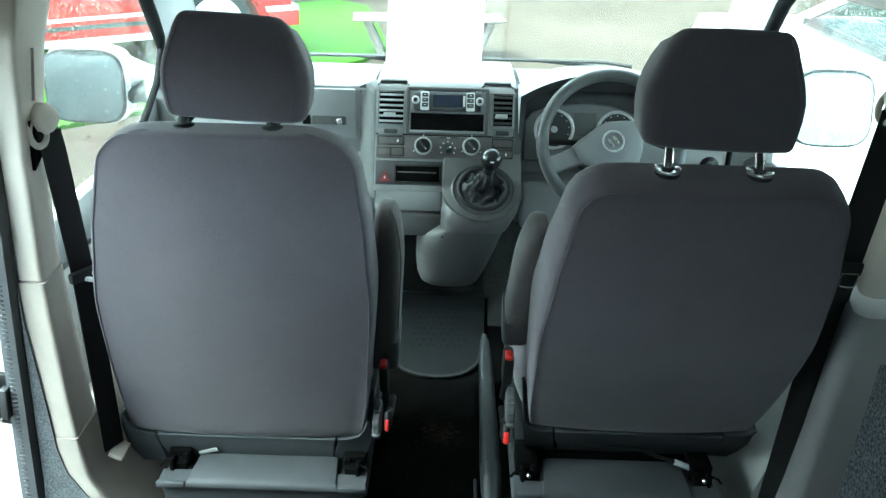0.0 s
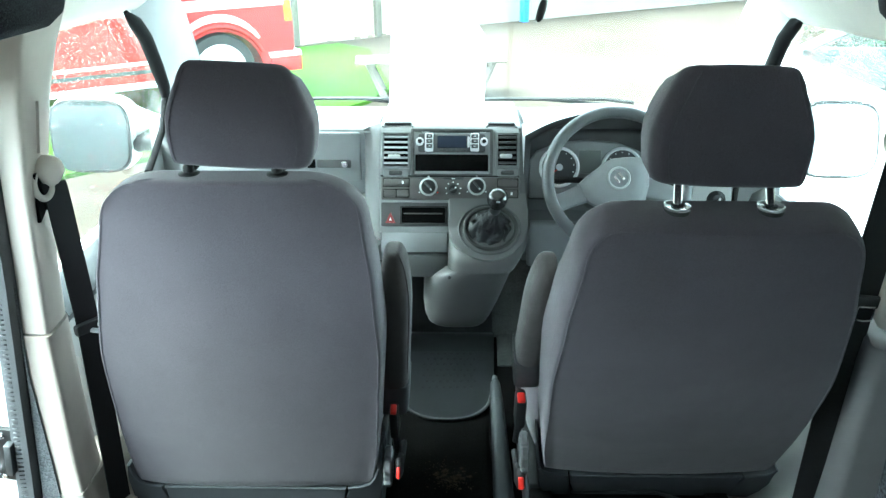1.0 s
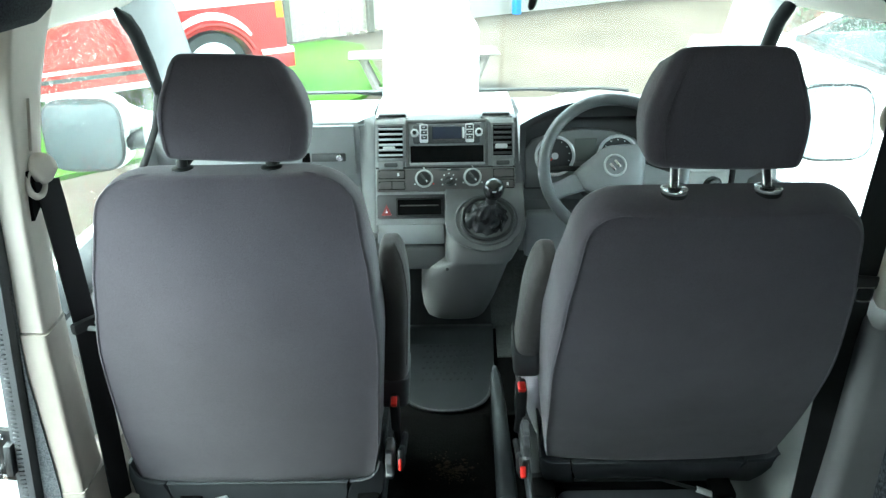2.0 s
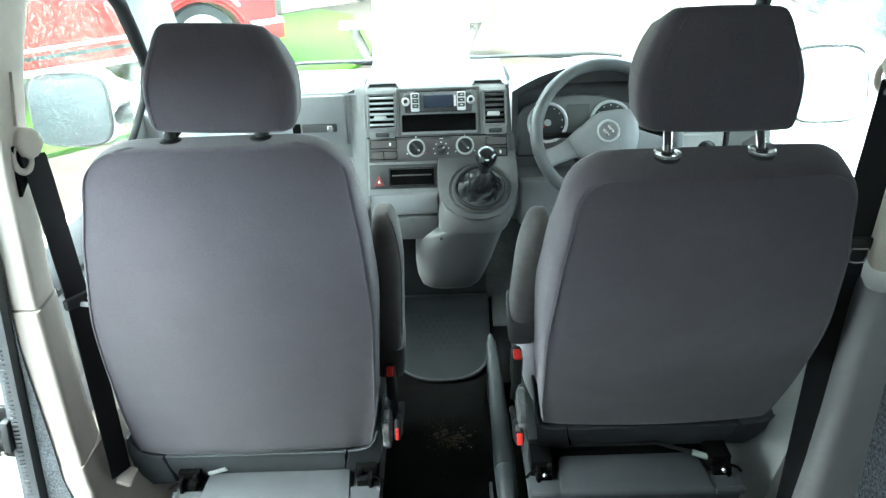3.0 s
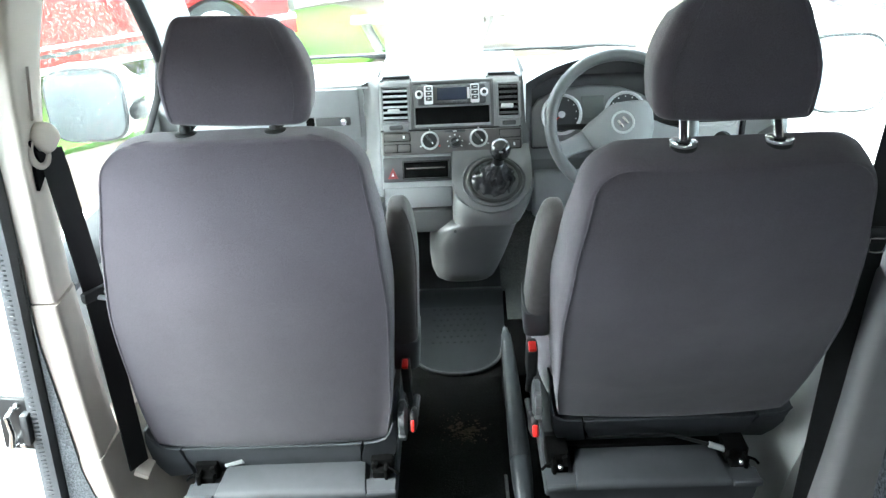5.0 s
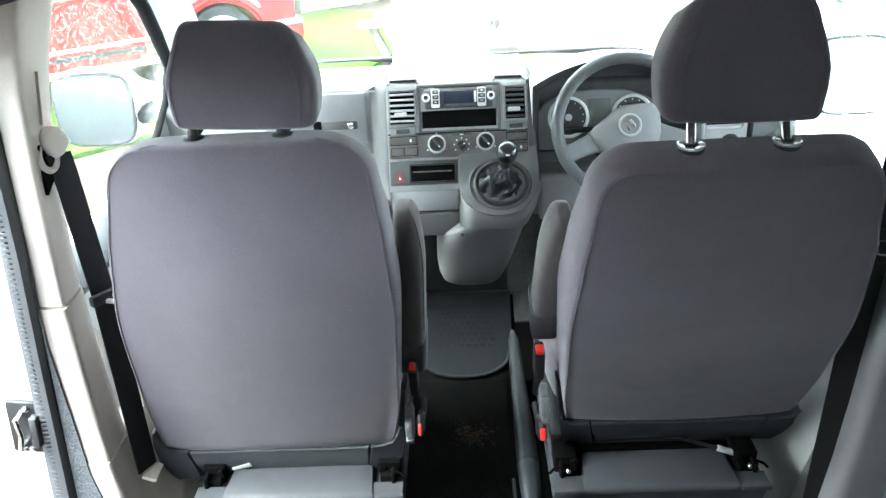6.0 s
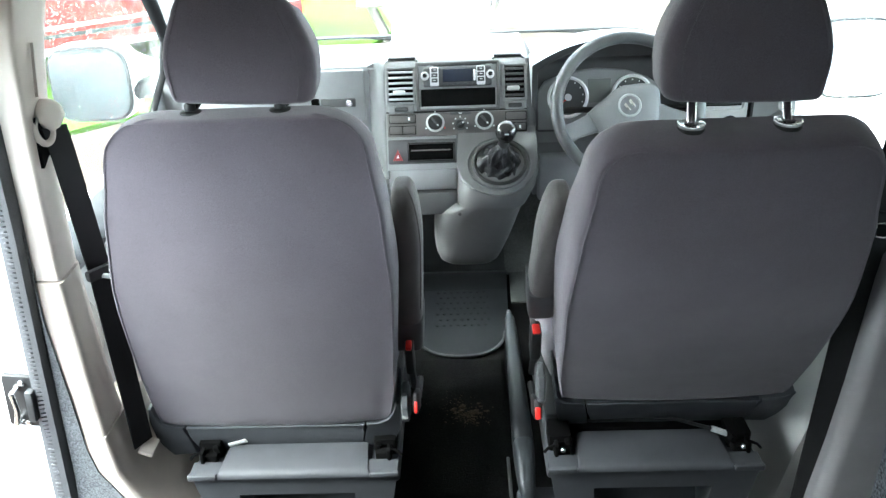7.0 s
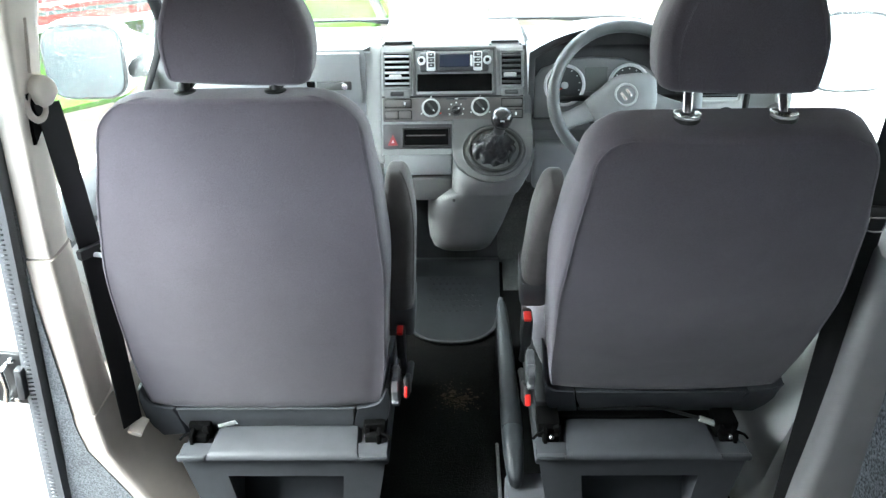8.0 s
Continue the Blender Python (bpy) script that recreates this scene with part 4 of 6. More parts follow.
def belt(side, ring, knee, foot, tongue_at, w):
    bt = thing("seat_belt", "black seat belt hanging from its pillar guide", "seat belt", "seat belts", at=ring)
    R = Vector(ring)
    w = Vector(w)
    path = [(R + Vector((0, 0, 0.0)), w), (R + Vector((0, 0.005, -0.04)), w)]
    for k in range(1, 9):
        f = k / 8
        p = (R + Vector((0, 0.005, -0.04))).lerp(Vector(knee), f)
        path.append((p, w))
    for k in range(1, 9):
        path.append((Vector(knee).lerp(Vector(foot), k / 8), w))
    part("webbing", ribbon(path, 0.048 if side < 0 else 0.052), WEB, bt, "", 60)
    # moulded guide cover
    m = facing(R + Vector((-0.012 if side < 0 else 0, 0.0, 0.022)), (-side, -0.35, 0.1))
    scale = 0.8
    shape = [(-0.031, 0.002), (-0.027, 0.016), (-0.016, 0.027), (0.0, 0.032), (0.016, 0.028), (0.028, 0.017), (0.034, 0.003), (0.034, -0.013), (0.022, -0.024), (0.008, -0.034), (-0.006, -0.036), (-0.016, -0.026), (-0.025, -0.012)]
    cover = [[m @ Vector((u * k * scale, v * k * scale, h)) for u, v in shape] for h, k in ((0.0, 0.96), (0.006, 1.0), (0.013, 0.99), (0.02, 0.9), (0.025, 0.72), (0.027, 0.4))]
    part("guide_cover", loft(cover), BEIGE, bt, "pale beige guide cover", 55)
    loop = [m @ Vector((-0.017 + 0.017 * math.cos(a), -0.022 + 0.023 * math.sin(a), 0.007)) for a in (2 * math.pi * k / 28 for k in range(28))]
    part("guide_loop", tube(loop, 0.0058, 10, loop=True), BEIGE, bt, "pale guide loop")
    part("guide_slot", loft([[m @ Vector((u, v - 0.034, h)) for u, v in oval(0.03, 0.034, 3, 20)] for h in (-0.004, -0.001)]), VOID, bt, "dark slot behind the guide")
    T = Vector(tongue_at)
    d = (Vector(foot) - R).normalized()
    m = bmesh.new()
    ax = w.normalized()
    mat = Matrix((ax, d.cross(ax).normalized(), -d)).transposed().to_4x4()
    box((0, 0, 0), (0.062, 0.014, 0.022), 0.005, bm=m)
    m.transform(Matrix.Translation(T) @ mat)
    part("tongue_grip", m, BLACK, bt, "black tongue grip")
    if side < 0:
        loop = [T + ax * 0.012 + Vector((0.004, 0, 0)), T + ax * 0.03 + Vector((0.02, 0, -0.004)), T + ax * 0.03 + Vector((0.045, 0.004, -0.012)), T - ax * 0.002 + Vector((0.045, 0.004, -0.016)), T - ax * 0.004 + Vector((0.004, 0, -0.006))]
        part("tongue", tube(loop, 0.0048, 8), SATIN, bt, "bright metal tongue")
    else:
        loop = [T + Vector((u, -0.01, v)) for u, v in ((-0.023, -0.004), (-0.024, -0.016), (-0.022, -0.029), (-0.01, -0.031), (0.003, -0.03), (0.005, -0.018), (0.005, -0.006))]
        part("tongue", tube(loop, 0.0022, 8, loop=True), CHROME, bt, "chrome tongue frame")
    return bt


belt(-1, (-0.698, 1.255, 0.975), (-0.692, 1.262, 0.70), (-0.70, 1.262, 0.285), (-0.684, 1.25, 0.7), (0.4, 0.9, -0.1))
belt(1, (0.703, 1.222, 1.06), (0.669, 1.2, 0.76), (0.656, 1.2, 0.06), (0.683, 1.19, 0.792), (0.97, -0.2, 0))


def buckle(at, label, tilt, wide=0.02):
    b = thing("belt_buckle", label, "buckle", "belt buckles", at=at)
    rot = pose(*at, tilt, 0, 0)
    part("housing", join_in(bmesh.new(), box((0, 0, -0.03), (wide + 0.006, 0.045, 0.075), 0.007), rot), BLACK, b)
    part("release_button", join_in(bmesh.new(), box((0, -0.008, 0.01), (wide, 0.024, 0.009), 0.003), rot), RED, b, "red release button")
    part("stalk", tube([rot @ Vector((0, 0, -0.06)), rot @ Vector((0.0, 0.03, -0.16))], 0.008, 8), BLACK, b)
    return b


buckle((-0.141, 1.36, 0.445), "black belt buckle with red button beside the passenger seat", 12, 0.013)
buckle((-0.128, 1.285, 0.356), "black belt buckle with red button, pointing down", 60, 0.007)
buckle((0.118, 1.33, 0.497), "black belt buckle with red button beside the driver seat", 12, 0.016)
buckle((0.119, 1.27, 0.346), "black belt buckle with red button, pointing down", 60, 0.012)


# ---- dashboard ----
dash = thing("dashboard", "two-tone grey moulded dashboard with silver centre stack", "dashboard", at=(0, 2.3, 0.6))


def ys(z):
    """Where the sloping face of the centre stack lies at a height."""
    return 1.90 + (z - 0.60) * 0.45


FACE = Vector((0, -1, 0.45)).normalized()


def on_stack(x, z, out=0.0):
    return Vector((x, ys(z), z)) + FACE * out


def stack_box(x0, x1, z0, z1, depth, out, bev=0.003, seg=2):
    """A block set in the stack's face; out: how far it stands proud."""
    c = on_stack((x0 + x1) / 2, (z0 + z1) / 2, out - depth / 2)
    rot = pose(0, 0, 0, -math.degrees(math.atan(0.45)), 0, 0)
    return box(c, (x1 - x0, depth, (z1 - z0) * 1.096), bev, seg, rot=rot)


def stack_frame(x0, x1, z0, z1, w, depth, out):
    m = stack_box(x0, x0 + w, z0, z1, depth, out, 0.002)
    for a in ((x1 - w, x1, z0, z1), (x0 + w * .5, x1 - w * .5, z1 - w, z1), (x0 + w * .5, x1 - w * .5, z0, z0 + w)):
        join_in(m, stack_box(*a, depth, out, 0.002))
    return m


# passenger half
prof = [(2.22, 0.40), (2.13, 0.60), (2.098, 0.68), (2.09, 0.70), (2.082, 0.72), (2.08, 0.83), (2.086, 0.85), (2.1, 0.862), (2.13, 0.868), (2.3, 0.862), (2.5, 0.812), (2.74, 0.74), (2.74, 0.40)]
part("passenger_panel", loft([[(x, y + 0.02 * max(0, -x - 0.55), z) for y, z in prof] for x in (-0.86, -0.7, -0.5, -0.3, -0.225)]), PANEL, dash, "", 30)
lid = bmesh.new()
box((-0.53, 2.079, 0.775), (0.505, 0.012, 0.14), 0.006, bm=lid)
glove = part("glovebox_lid", lid, PANEL, dash, "pale grey glovebox lid")
part("latch_plate", box((-0.352, 2.071, 0.757), (0.095, 0.008, 0.024), 0.004), MID, glove, "dark grey latch plate")
# Recess shade is put into the block's colour.
part("latch_recess", box((-0.415, 2.0722, 0.757), (0.022, 0.006, 0.026), 0.002), VOID, glove, "finger recess painted dark for its shade")
part("lock", lathe([(0.0095, 0), (0.0095, 0.006), (0.007, 0.009), (0, 0.008)], facing((-0.322, 2.068, 0.757), (0, -1, 0)), 18), CHROME, glove, "chrome lock barrel")
part("lower_tray", box((-0.53, 2.11, 0.58), (0.6, 0.08, 0.16), 0.02, 3), LIGHT, dash, "pale lower shelf")

# centre stack body
prof = [(ys(0.62), 0.62), (ys(0.862), 0.862), (ys(0.872) + 0.004, 0.871), (ys(0.874) + 0.02, 0.877), (2.15, 0.878), (2.3, 0.872), (2.5, 0.817), (2.74, 0.742), (2.74, 0.5), (2.0, 0.5), (1.95, 0.55)]
part("centre_console", loft([[(x, y, z) for y, z in prof] for x in (-0.215, 0.155)]), GREY, dash, "mid grey centre stack", 30)
rings = []
for z in (0.6, 0.62, 0.68, 0.74, 0.8, 0.845, 0.856, 0.862, 0.866):
    back_off = 0.0 if z < 0.85 else 0.02 * ((z - 0.85) / 0.016) ** 2
    rings.append([(x, min(2.085, ys(z) + off + back_off), min(z, 0.866 - 0.16 * max(0.0, off - 0.03))) for x, off in ((-0.21, 0.001), (-0.216, 0.002), (-0.221, 0.006), (-0.228, 0.018), (-0.238, 0.042), (-0.25, 0.075), (-0.268, 0.13))] + [(-0.268, 2.12, min(z, 0.85)), (-0.21, 2.12, z)])
part("stack_cheek", loft(rings), CHEEK, dash, "moulded cheek of the centre stack", 50)
rings = []
for z in (0.6, 0.66, 0.72, 0.78, 0.83, 0.86, 0.872):
    edge = 0.160 + 0.016 * math.sin(math.pi * min(1.0, (0.876 - z) / 0.25) / 2)
    rings.append([(0.15, ys(z), z), (edge - 0.008, ys(z), z), (edge - 0.003, ys(z) + 0.003, z), (edge, ys(z) + 0.01, z), (edge + 0.001, ys(z) + 0.05, z), (edge + 0.001, 2.12, z), (0.15, 2.12, z)])
part("stack_cheek", loft(rings), CHEEK, dash, "moulded cheek of the centre stack", 50)
# Paler than the grey stack: skylight on the top is put into its colour.
part("top_cover", loft([[(x, y, z) for y, z in ((2.045, 0.8775), (2.06, 0.8845), (2.15, 0.886), (2.3, 0.879), (2.5, 0.824), (2.735, 0.749), (2.735, 0.738), (2.05, 0.86))] for x in (-0.212, 0.153)]), SILVER, dash, "dashboard top with its skylight brightness put into a paler plastic", 30)
# top grilles
for x0, x1 in ((-0.205, -0.135), (0.07, 0.14)):
    g = part("top_grille", box(((x0 + x1) / 2, 2.055, 0.8785), (x1 - x0, 0.044, 0.005), 0.002, rot=(-4, 0, 0)), BLACK, dash, "black top grille")
    part("grille_rim", tube([(x0 - 0.004, 2.026, 0.874), (x0 - 0.001, 2.05, 0.878), (x0 + 0.012, 2.075, 0.883), (x1 - 0.012, 2.075, 0.883), (x1 + 0.001, 2.05, 0.878), (x1 + 0.004, 2.026, 0.874)], 0.0028, 8), GREY, g, "grey grille rim")
# air vents
for x0, x1, z0, z1 in ((-0.207, -0.141, 0.779, 0.857), (0.094, 0.147, 0.781, 0.857)):
    # Black block behind the slats paints the shade inside the vent.
    v = part("air_vent", stack_box(x0, x1, z0, z1, 0.03, 0.0006, 0.003), VOID, dash, "louvred air vent, shade behind its slats painted black")
    part("vent_frame", stack_frame(x0 - 0.005, x1 + 0.005, z0 - 0.005, z1 + 0.005, 0.005, 0.01, 0.004), GREY, v)
    for k in range(6):
        z = z0 + (z1 - z0) * (k + 0.6) / 6.2
        slat = stack_box(x0 + 0.001, x1 - 0.001, z - 0.0026, z + 0.0026, 0.012, 0.005, 0.0012, 1)
        part("slat", slat, SILVER if x0 < 0 else DARK, v)
    part("vent_slider", stack_box((x0 + x1) / 2 - 0.02, (x0 + x1) / 2 + 0.012, z0 + 0.018, z0 + 0.028, 0.014, 0.011, 0.003), RING, v, "pale vent slider")
    w = part("vent_wheel_panel", stack_box(x0, x1, z0 - 0.026, z0 - 0.008, 0.01, 0.003, 0.003), GREY, v)
    part("thumb_wheel", stack_box((x0 + x1) / 2 - 0.018, (x0 + x1) / 2 + 0.018, z0 - 0.022, z0 - 0.011, 0.012, 0.008, 0.004), DARK, w, "dark ribbed thumb wheel")

# radio
surround = part("radio_surround", stack_frame(-0.134, 0.082, 0.757, 0.87, 0.008, 0.02, 0.006), MID, dash, "dark grey radio surround")
part("surround_plate", stack_box(-0.128, 0.076, 0.808, 0.866, 0.01, 0.003, 0.003), GREY, surround)
# Black face replaces real depth: the slot's shade is in its colour.
pocket = part("storage_slot", stack_box(-0.122, 0.07, 0.764, 0.808, 0.01, 0.002, 0.002), VOID, surround, "open storage slot, depth shade painted black")
part("slot_lip", stack_box(-0.124, 0.072, 0.76, 0.767, 0.012, 0.007, 0.002), GREY, surround)
radio = part("radio", stack_box(-0.115, 0.062, 0.812, 0.858, 0.02, 0.010, 0.006, 3), DARK, dash, "dark grey car radio")
part("disc_slot", stack_box(-0.085, 0.035, 0.8605, 0.863, 0.006, 0.0045, 0.0008, 1), BLACK, surround, "thin black disc slot")
part("display", stack_box(-0.064, 0.013, 0.8225, 0.852, 0.004, 0.0125, 0.001, 1), DISPLAY, radio, "dark blue radio display")
part("display_button", stack_box(0.0145, 0.0205, 0.824, 0.85, 0.006, 0.014, 0.002), SATIN, radio, "pale upright button")
for x, s in ((-0.110, 1), (0.058, -1)):
    part("volume_knob", lathe([(0.0105, 0), (0.0105, 0.012), (0.0085, 0.015), (0.006, 0.0155), (0.0055, 0.0125), (0, 0.0125)], facing(on_stack(x, 0.837, 0.008), FACE), 20), SATIN, radio, "silver turning knob")
    part("knob_centre", lathe([(0.0055, 0.0), (0.0055, 0.0022), (0.0, 0.0026)], facing(on_stack(x, 0.837, 0.0205), FACE), 14), BLACK, radio, "black knob centre")
    bx = x + s * 0.024
    plate = part("button_plate", stack_box(bx - 0.0115, bx + 0.0115, 0.8135, 0.8585, 0.008, 0.0135, 0.004), SATIN, radio, "silver button plate")
    for k in range(3):
        part("button", stack_box(bx - 0.008 + 0.001 * s, bx + 0.0085, 0.8215 + 0.012 * k, 0.831 + 0.012 * k, 0.006, 0.0155, 0.0015), DARK, plate)
        part("button_mark", stack_box(bx - 0.003, bx + 0.004, 0.8255 + 0.012 * k, 0.827 + 0.012 * k, 0.003, 0.0158, 0), MARK, plate)
for k in range(6):
    x = -0.062 + 0.0128 * k
    part("preset_button", stack_box(x, x + 0.0112, 0.8145, 0.8205, 0.006, 0.0122, 0.001), DARK, radio)
for x in (-0.105, 0.048):
    part("printed_mark", stack_box(x, x + 0.016, 0.861, 0.8625, 0.002, 0.0042, 0), MARK, surround)

# heater panel
heater = part("heater_panel", stack_box(-0.212, 0.151, 0.698, 0.753, 0.012, 0.004, 0.004), SWITCH, dash, "grey heater panel")
part("panel_groove", stack_box(-0.214, 0.151, 0.7535, 0.7575, 0.004, 0.0015, 0), BLACK, dash, "dark joint line")
for x, z, r in ((-0.087, 0.729, 0.024), (-0.022, 0.723, 0.0155), (0.040, 0.731, 0.024)):
    d = part("heater_dial", lathe([(r, 0), (r, 0.006), (r - 0.002, 0.008), (r * 0.8, 0.008), (r * 0.78, 0.005), (0, 0.005)], facing(on_stack(x, z, 0.002), FACE), 28), RING if r > 0.02 else DARK, heater, "silver-ringed heater dial" if r > 0.02 else "small dark fan dial")
    part("dial_cap", lathe([(r * 0.79, 0.004), (r * 0.785, 0.014), (r * 0.7, 0.017), (0, 0.017)], facing(on_stack(x, z, 0.002), FACE), 24), BLACK, d)
    spin = Matrix.Rotation(radians(-50 if r > 0.02 else 25), 4, "Z")
    part("dial_pointer", join_in(bmesh.new(), box((0, 0, 0.021), (r * 1.25, 0.0055, 0.008), 0.002), facing(on_stack(x, z, 0.002), FACE) @ spin), DARK, d)
    part("pointer_mark", join_in(bmesh.new(), box((r * 0.45, 0, 0.0255), (0.005, 0.003, 0.001)), facing(on_stack(x, z, 0.002), FACE) @ spin), MARK, d)
    for k in range(7 if r < 0.02 else 9):
        a = radians(-30 + 240 * k / (6 if r < 0.02 else 8))
        if r < 0.02 or k in (0, 8, 4):
            part("scale_mark", stack_box(x + (r + 0.004) * math.cos(a) - 0.0016, x + (r + 0.004) * math.cos(a) + 0.0016, z + (r + 0.004) * math.sin(a) * 0.92 - 0.0015, z + (r + 0.004) * math.sin(a) * 0.92 + 0.0015, 0.002, 0.0048, 0), MARK if not (r > 0.02 and x < -0.05 and k == 0) else RED, d)
part("label_strip", stack_box(-0.048, 0.006, 0.7465, 0.7525, 0.004, 0.0052, 0.001), DARK, heater)
part("label_mark", stack_box(-0.026, -0.017, 0.7485, 0.7505, 0.002, 0.0056, 0), MARK, heater)
for x0, x1, z0, z1, lit in ((-0.205, -0.139, 0.731, 0.748, 1), (-0.205, -0.173, 0.705, 0.722, 0), (-0.171, -0.139, 0.705, 0.722, 0), (0.096, 0.147, 0.731, 0.748, 0), (0.096, 0.147, 0.705, 0.722, 1)):
    part("switch_gap", stack_box(x0 - 0.0016, x1 + 0.0016, z0 - 0.0016, z1 + 0.0016, 0.004, 0.0046, 0.0005, 1), VOID, heater, "dark gap round a switch")
    s = part("switch_blank", stack_box(x0, x1, z0, z1, 0.008, 0.0072, 0.002), SWITCH, heater)
    if lit:
        part("switch_mark", stack_box(x1 - 0.018, x1 - 0.013, z0 + 0.005, z1 - 0.005, 0.002, 0.0076, 0), MARK, s)
part("switch_blank", stack_box(0.12, 0.15, 0.678, 0.689, 0.008, 0.003, 0.002), DARK, dash)
# hazard strip and ash tray
strip = part("hazard_panel", stack_box(-0.212, -0.032, 0.634, 0.692, 0.014, 0.004, 0.004), DARK, dash, "dark strip below the heater")
tri = [(-0.2, 0.642), (-0.173, 0.642), (-0.1865, 0.668)]
button = part("hazard_button", prism(tri, lambda u, v, d: on_stack(u, v, 0.0065 - d), 0.006), HAZARD, strip, "red triangular hazard button")
part("hazard_mark", prism([(-0.19, 0.648), (-0.183, 0.648), (-0.1865, 0.6555)], lambda u, v, d: on_stack(u, v, 0.0072 - d), 0.002), MARK, button)
# Slot shade painted as a black face.
part("ash_slot", stack_box(-0.158, -0.042, 0.642, 0.68, 0.012, 0.0046, 0.002), VOID, strip, "open slot, inner shade painted black")
part("ash_lip", stack_box(-0.152, -0.05, 0.6635, 0.6665, 0.006, 0.008, 0.001), SWITCH, strip, "thin bright slot edge")
part("ash_frame", stack_frame(-0.162, -0.038, 0.638, 0.684, 0.004, 0.006, 0.0075), BLACK, strip)
# drawers below
part("upper_drawer", box((-0.124, 1.965, 0.592), (0.178, 0.11, 0.064), 0.006), PANEL, dash, "pale grey drawer")
part("lower_drawer", box((-0.119, 1.966, 0.523), (0.168, 0.125, 0.066), 0.008), MID, dash, "grey lower drawer")

# gear lever console, sloping U plate
GO, GU = Vector((0.071, 1.882, 0.633)), Vector((0, 0.85, 1.0)).normalized()
GN = Vector((0, -1.0, 0.85)).normalized()


def on_gear(a, b, out=0.0):
    return GO + Vector((a, 0, 0)) + GU * b + GN * out


ushape = [(-0.105, 0.115), (-0.105, 0.012)] + [((0.105 if t < 1.5 * math.pi else 0.101) * math.cos(t), 0.012 + 0.088 * math.sin(t)) for t in (math.pi * (1 + k / 18) for k in range(1, 18))] + [(0.101, 0.016), (0.103, 0.06), (0.103, 0.115)]
console = thing("gear_console", "pale grey gear lever console hanging from the dashboard", "console", at=(0.05, 1.9, 0.4))
part("console_plate", prism(ushape, lambda u, v, d: on_gear(u, v, -d), 0.03, bev=0.006), MID, console, "grey sloping console plate", 40)
rim = [on_gear(0.08 * math.cos(t) + 0.003, 0.068 * math.sin(t) + 0.008, 0.0) for t in (2 * math.pi * k / 40 for k in range(40))]
part("console_ring", tube(rim, 0.003, 8, loop=True), DARK, console, "dark oval ring")
rim = [on_gear(0.0665 * math.cos(t) + 0.005, 0.057 * math.sin(t) + 0.01, 0.002) for t in (2 * math.pi * k / 40 for k in range(40))]
part("gaiter_ring", tube(rim, 0.0055, 8, loop=True), BLACK, console, "black gaiter ring")
rings = []
for z, xa, xb, yf, yb in ((0.527, -0.037, 0.146, 1.853, 2.05), (0.55, -0.036, 0.156, 1.845, 2.05), (0.58, -0.034, 0.17, 1.843, 2.05), (0.605, -0.032, 0.18, 1.865, 2.05), (0.63, -0.03, 0.184, 1.895, 2.05)):
    rings.append([((xa + xb) / 2 + u, (yf + yb) / 2 + v, z) for u, v in oval((xb - xa) / 2, (yb - yf) / 2, 4.0, 36)])
part("console_upper", loft(rings), SHROUD, console, "pale grey console shroud", 60)
rings = []
for z, xa, xb, yf, yb in ((0.302, -0.06, 0.05, 1.985, 2.06), (0.306, -0.079, 0.066, 1.962, 2.07), (0.317, -0.092, 0.076, 1.95, 2.08), (0.345, -0.101, 0.089, 1.938, 2.08), (0.388, -0.1045, 0.106, 1.924, 2.08), (0.45, -0.1025, 0.125, 1.898, 2.08), (0.497, -0.09, 0.137, 1.873, 2.07), (0.525, -0.044, 0.142, 1.858, 2.05)):
    rings.append([((xa + xb) / 2 + u, (yf + yb) / 2 + v, z) for u, v in oval((xb - xa) / 2, (yb - yf) / 2, 3.0, 40)])
part("console_lower", loft(rings), SHROUD, console, "grey console foot", 60)
part("trim_screw", lathe([(0.0045, 0), (0.004, 0.002), (0, 0.002)], facing((-0.030, 1.853, 0.515), (-0.2, -1, 0)), 10), BLACK, console, "dark trim screw")

lever = thing("gear_lever", "black gear lever with a glossy ball knob", "gear lever", at=(0.072, 1.88, 0.64))
rings = []
rng = random.Random(4)
top = Vector((0.082, 1.835, 0.705))
for k in range(15):
    f = k / 14
    c = on_gear(0.004, 0.01, -0.006).lerp(top, f ** 1.9)
    rad = 0.0115 + 0.052 * (1 - f ** 0.9) ** 0.8
    ring = []
    for i in range(56):
        a = 2 * math.pi * i / 56
        spot = Vector((math.cos(a) * 1.7, math.sin(a) * 1.7, f * 2.6))
        fold = 1 + 0.38 * noise.noise(spot) * math.sin(math.pi * min(1, f * 1.2)) + 0.07 * math.sin(4 * a + 9 * f) * (1 - f)
        ring.append(c + Vector((rad * fold * math.cos(a), 0, 0)) + GU * (rad * 0.86 * fold * math.sin(a)) + GN * (0.024 * noise.noise(spot * 1.6 + Vector((3, 1, 2)))) * math.sin(math.pi * f))
    rings.append(ring)
part("gaiter", loft(rings), LEATHER, lever, "crumpled black leather gaiter", 70)
kn = Vector((0.087, 1.803, 0.752))
axis = (kn - top).normalized()
m = facing(kn, axis)
part("lever_sleeve", lathe([(0.011, -0.055), (0.0135, -0.05), (0.0135, -0.03), (0.016, -0.018), (0.017, -0.01)], m, 20), BLACK, lever)
part("knob", lathe([(0.013, -0.03), (0.02, -0.02), (0.0255, -0.006), (0.0265, 0.003), (0.0245, 0.013), (0.018, 0.021), (0.009, 0.0245), (0, 0.025)], m, 28), KNOB, lever, "glossy black gear knob")
part("knob_mark", box(kn + axis * 0.0 + Vector((0, -0.0262, 0.002)), (0.01, 0.002, 0.004), 0.0008), MARK, lever)

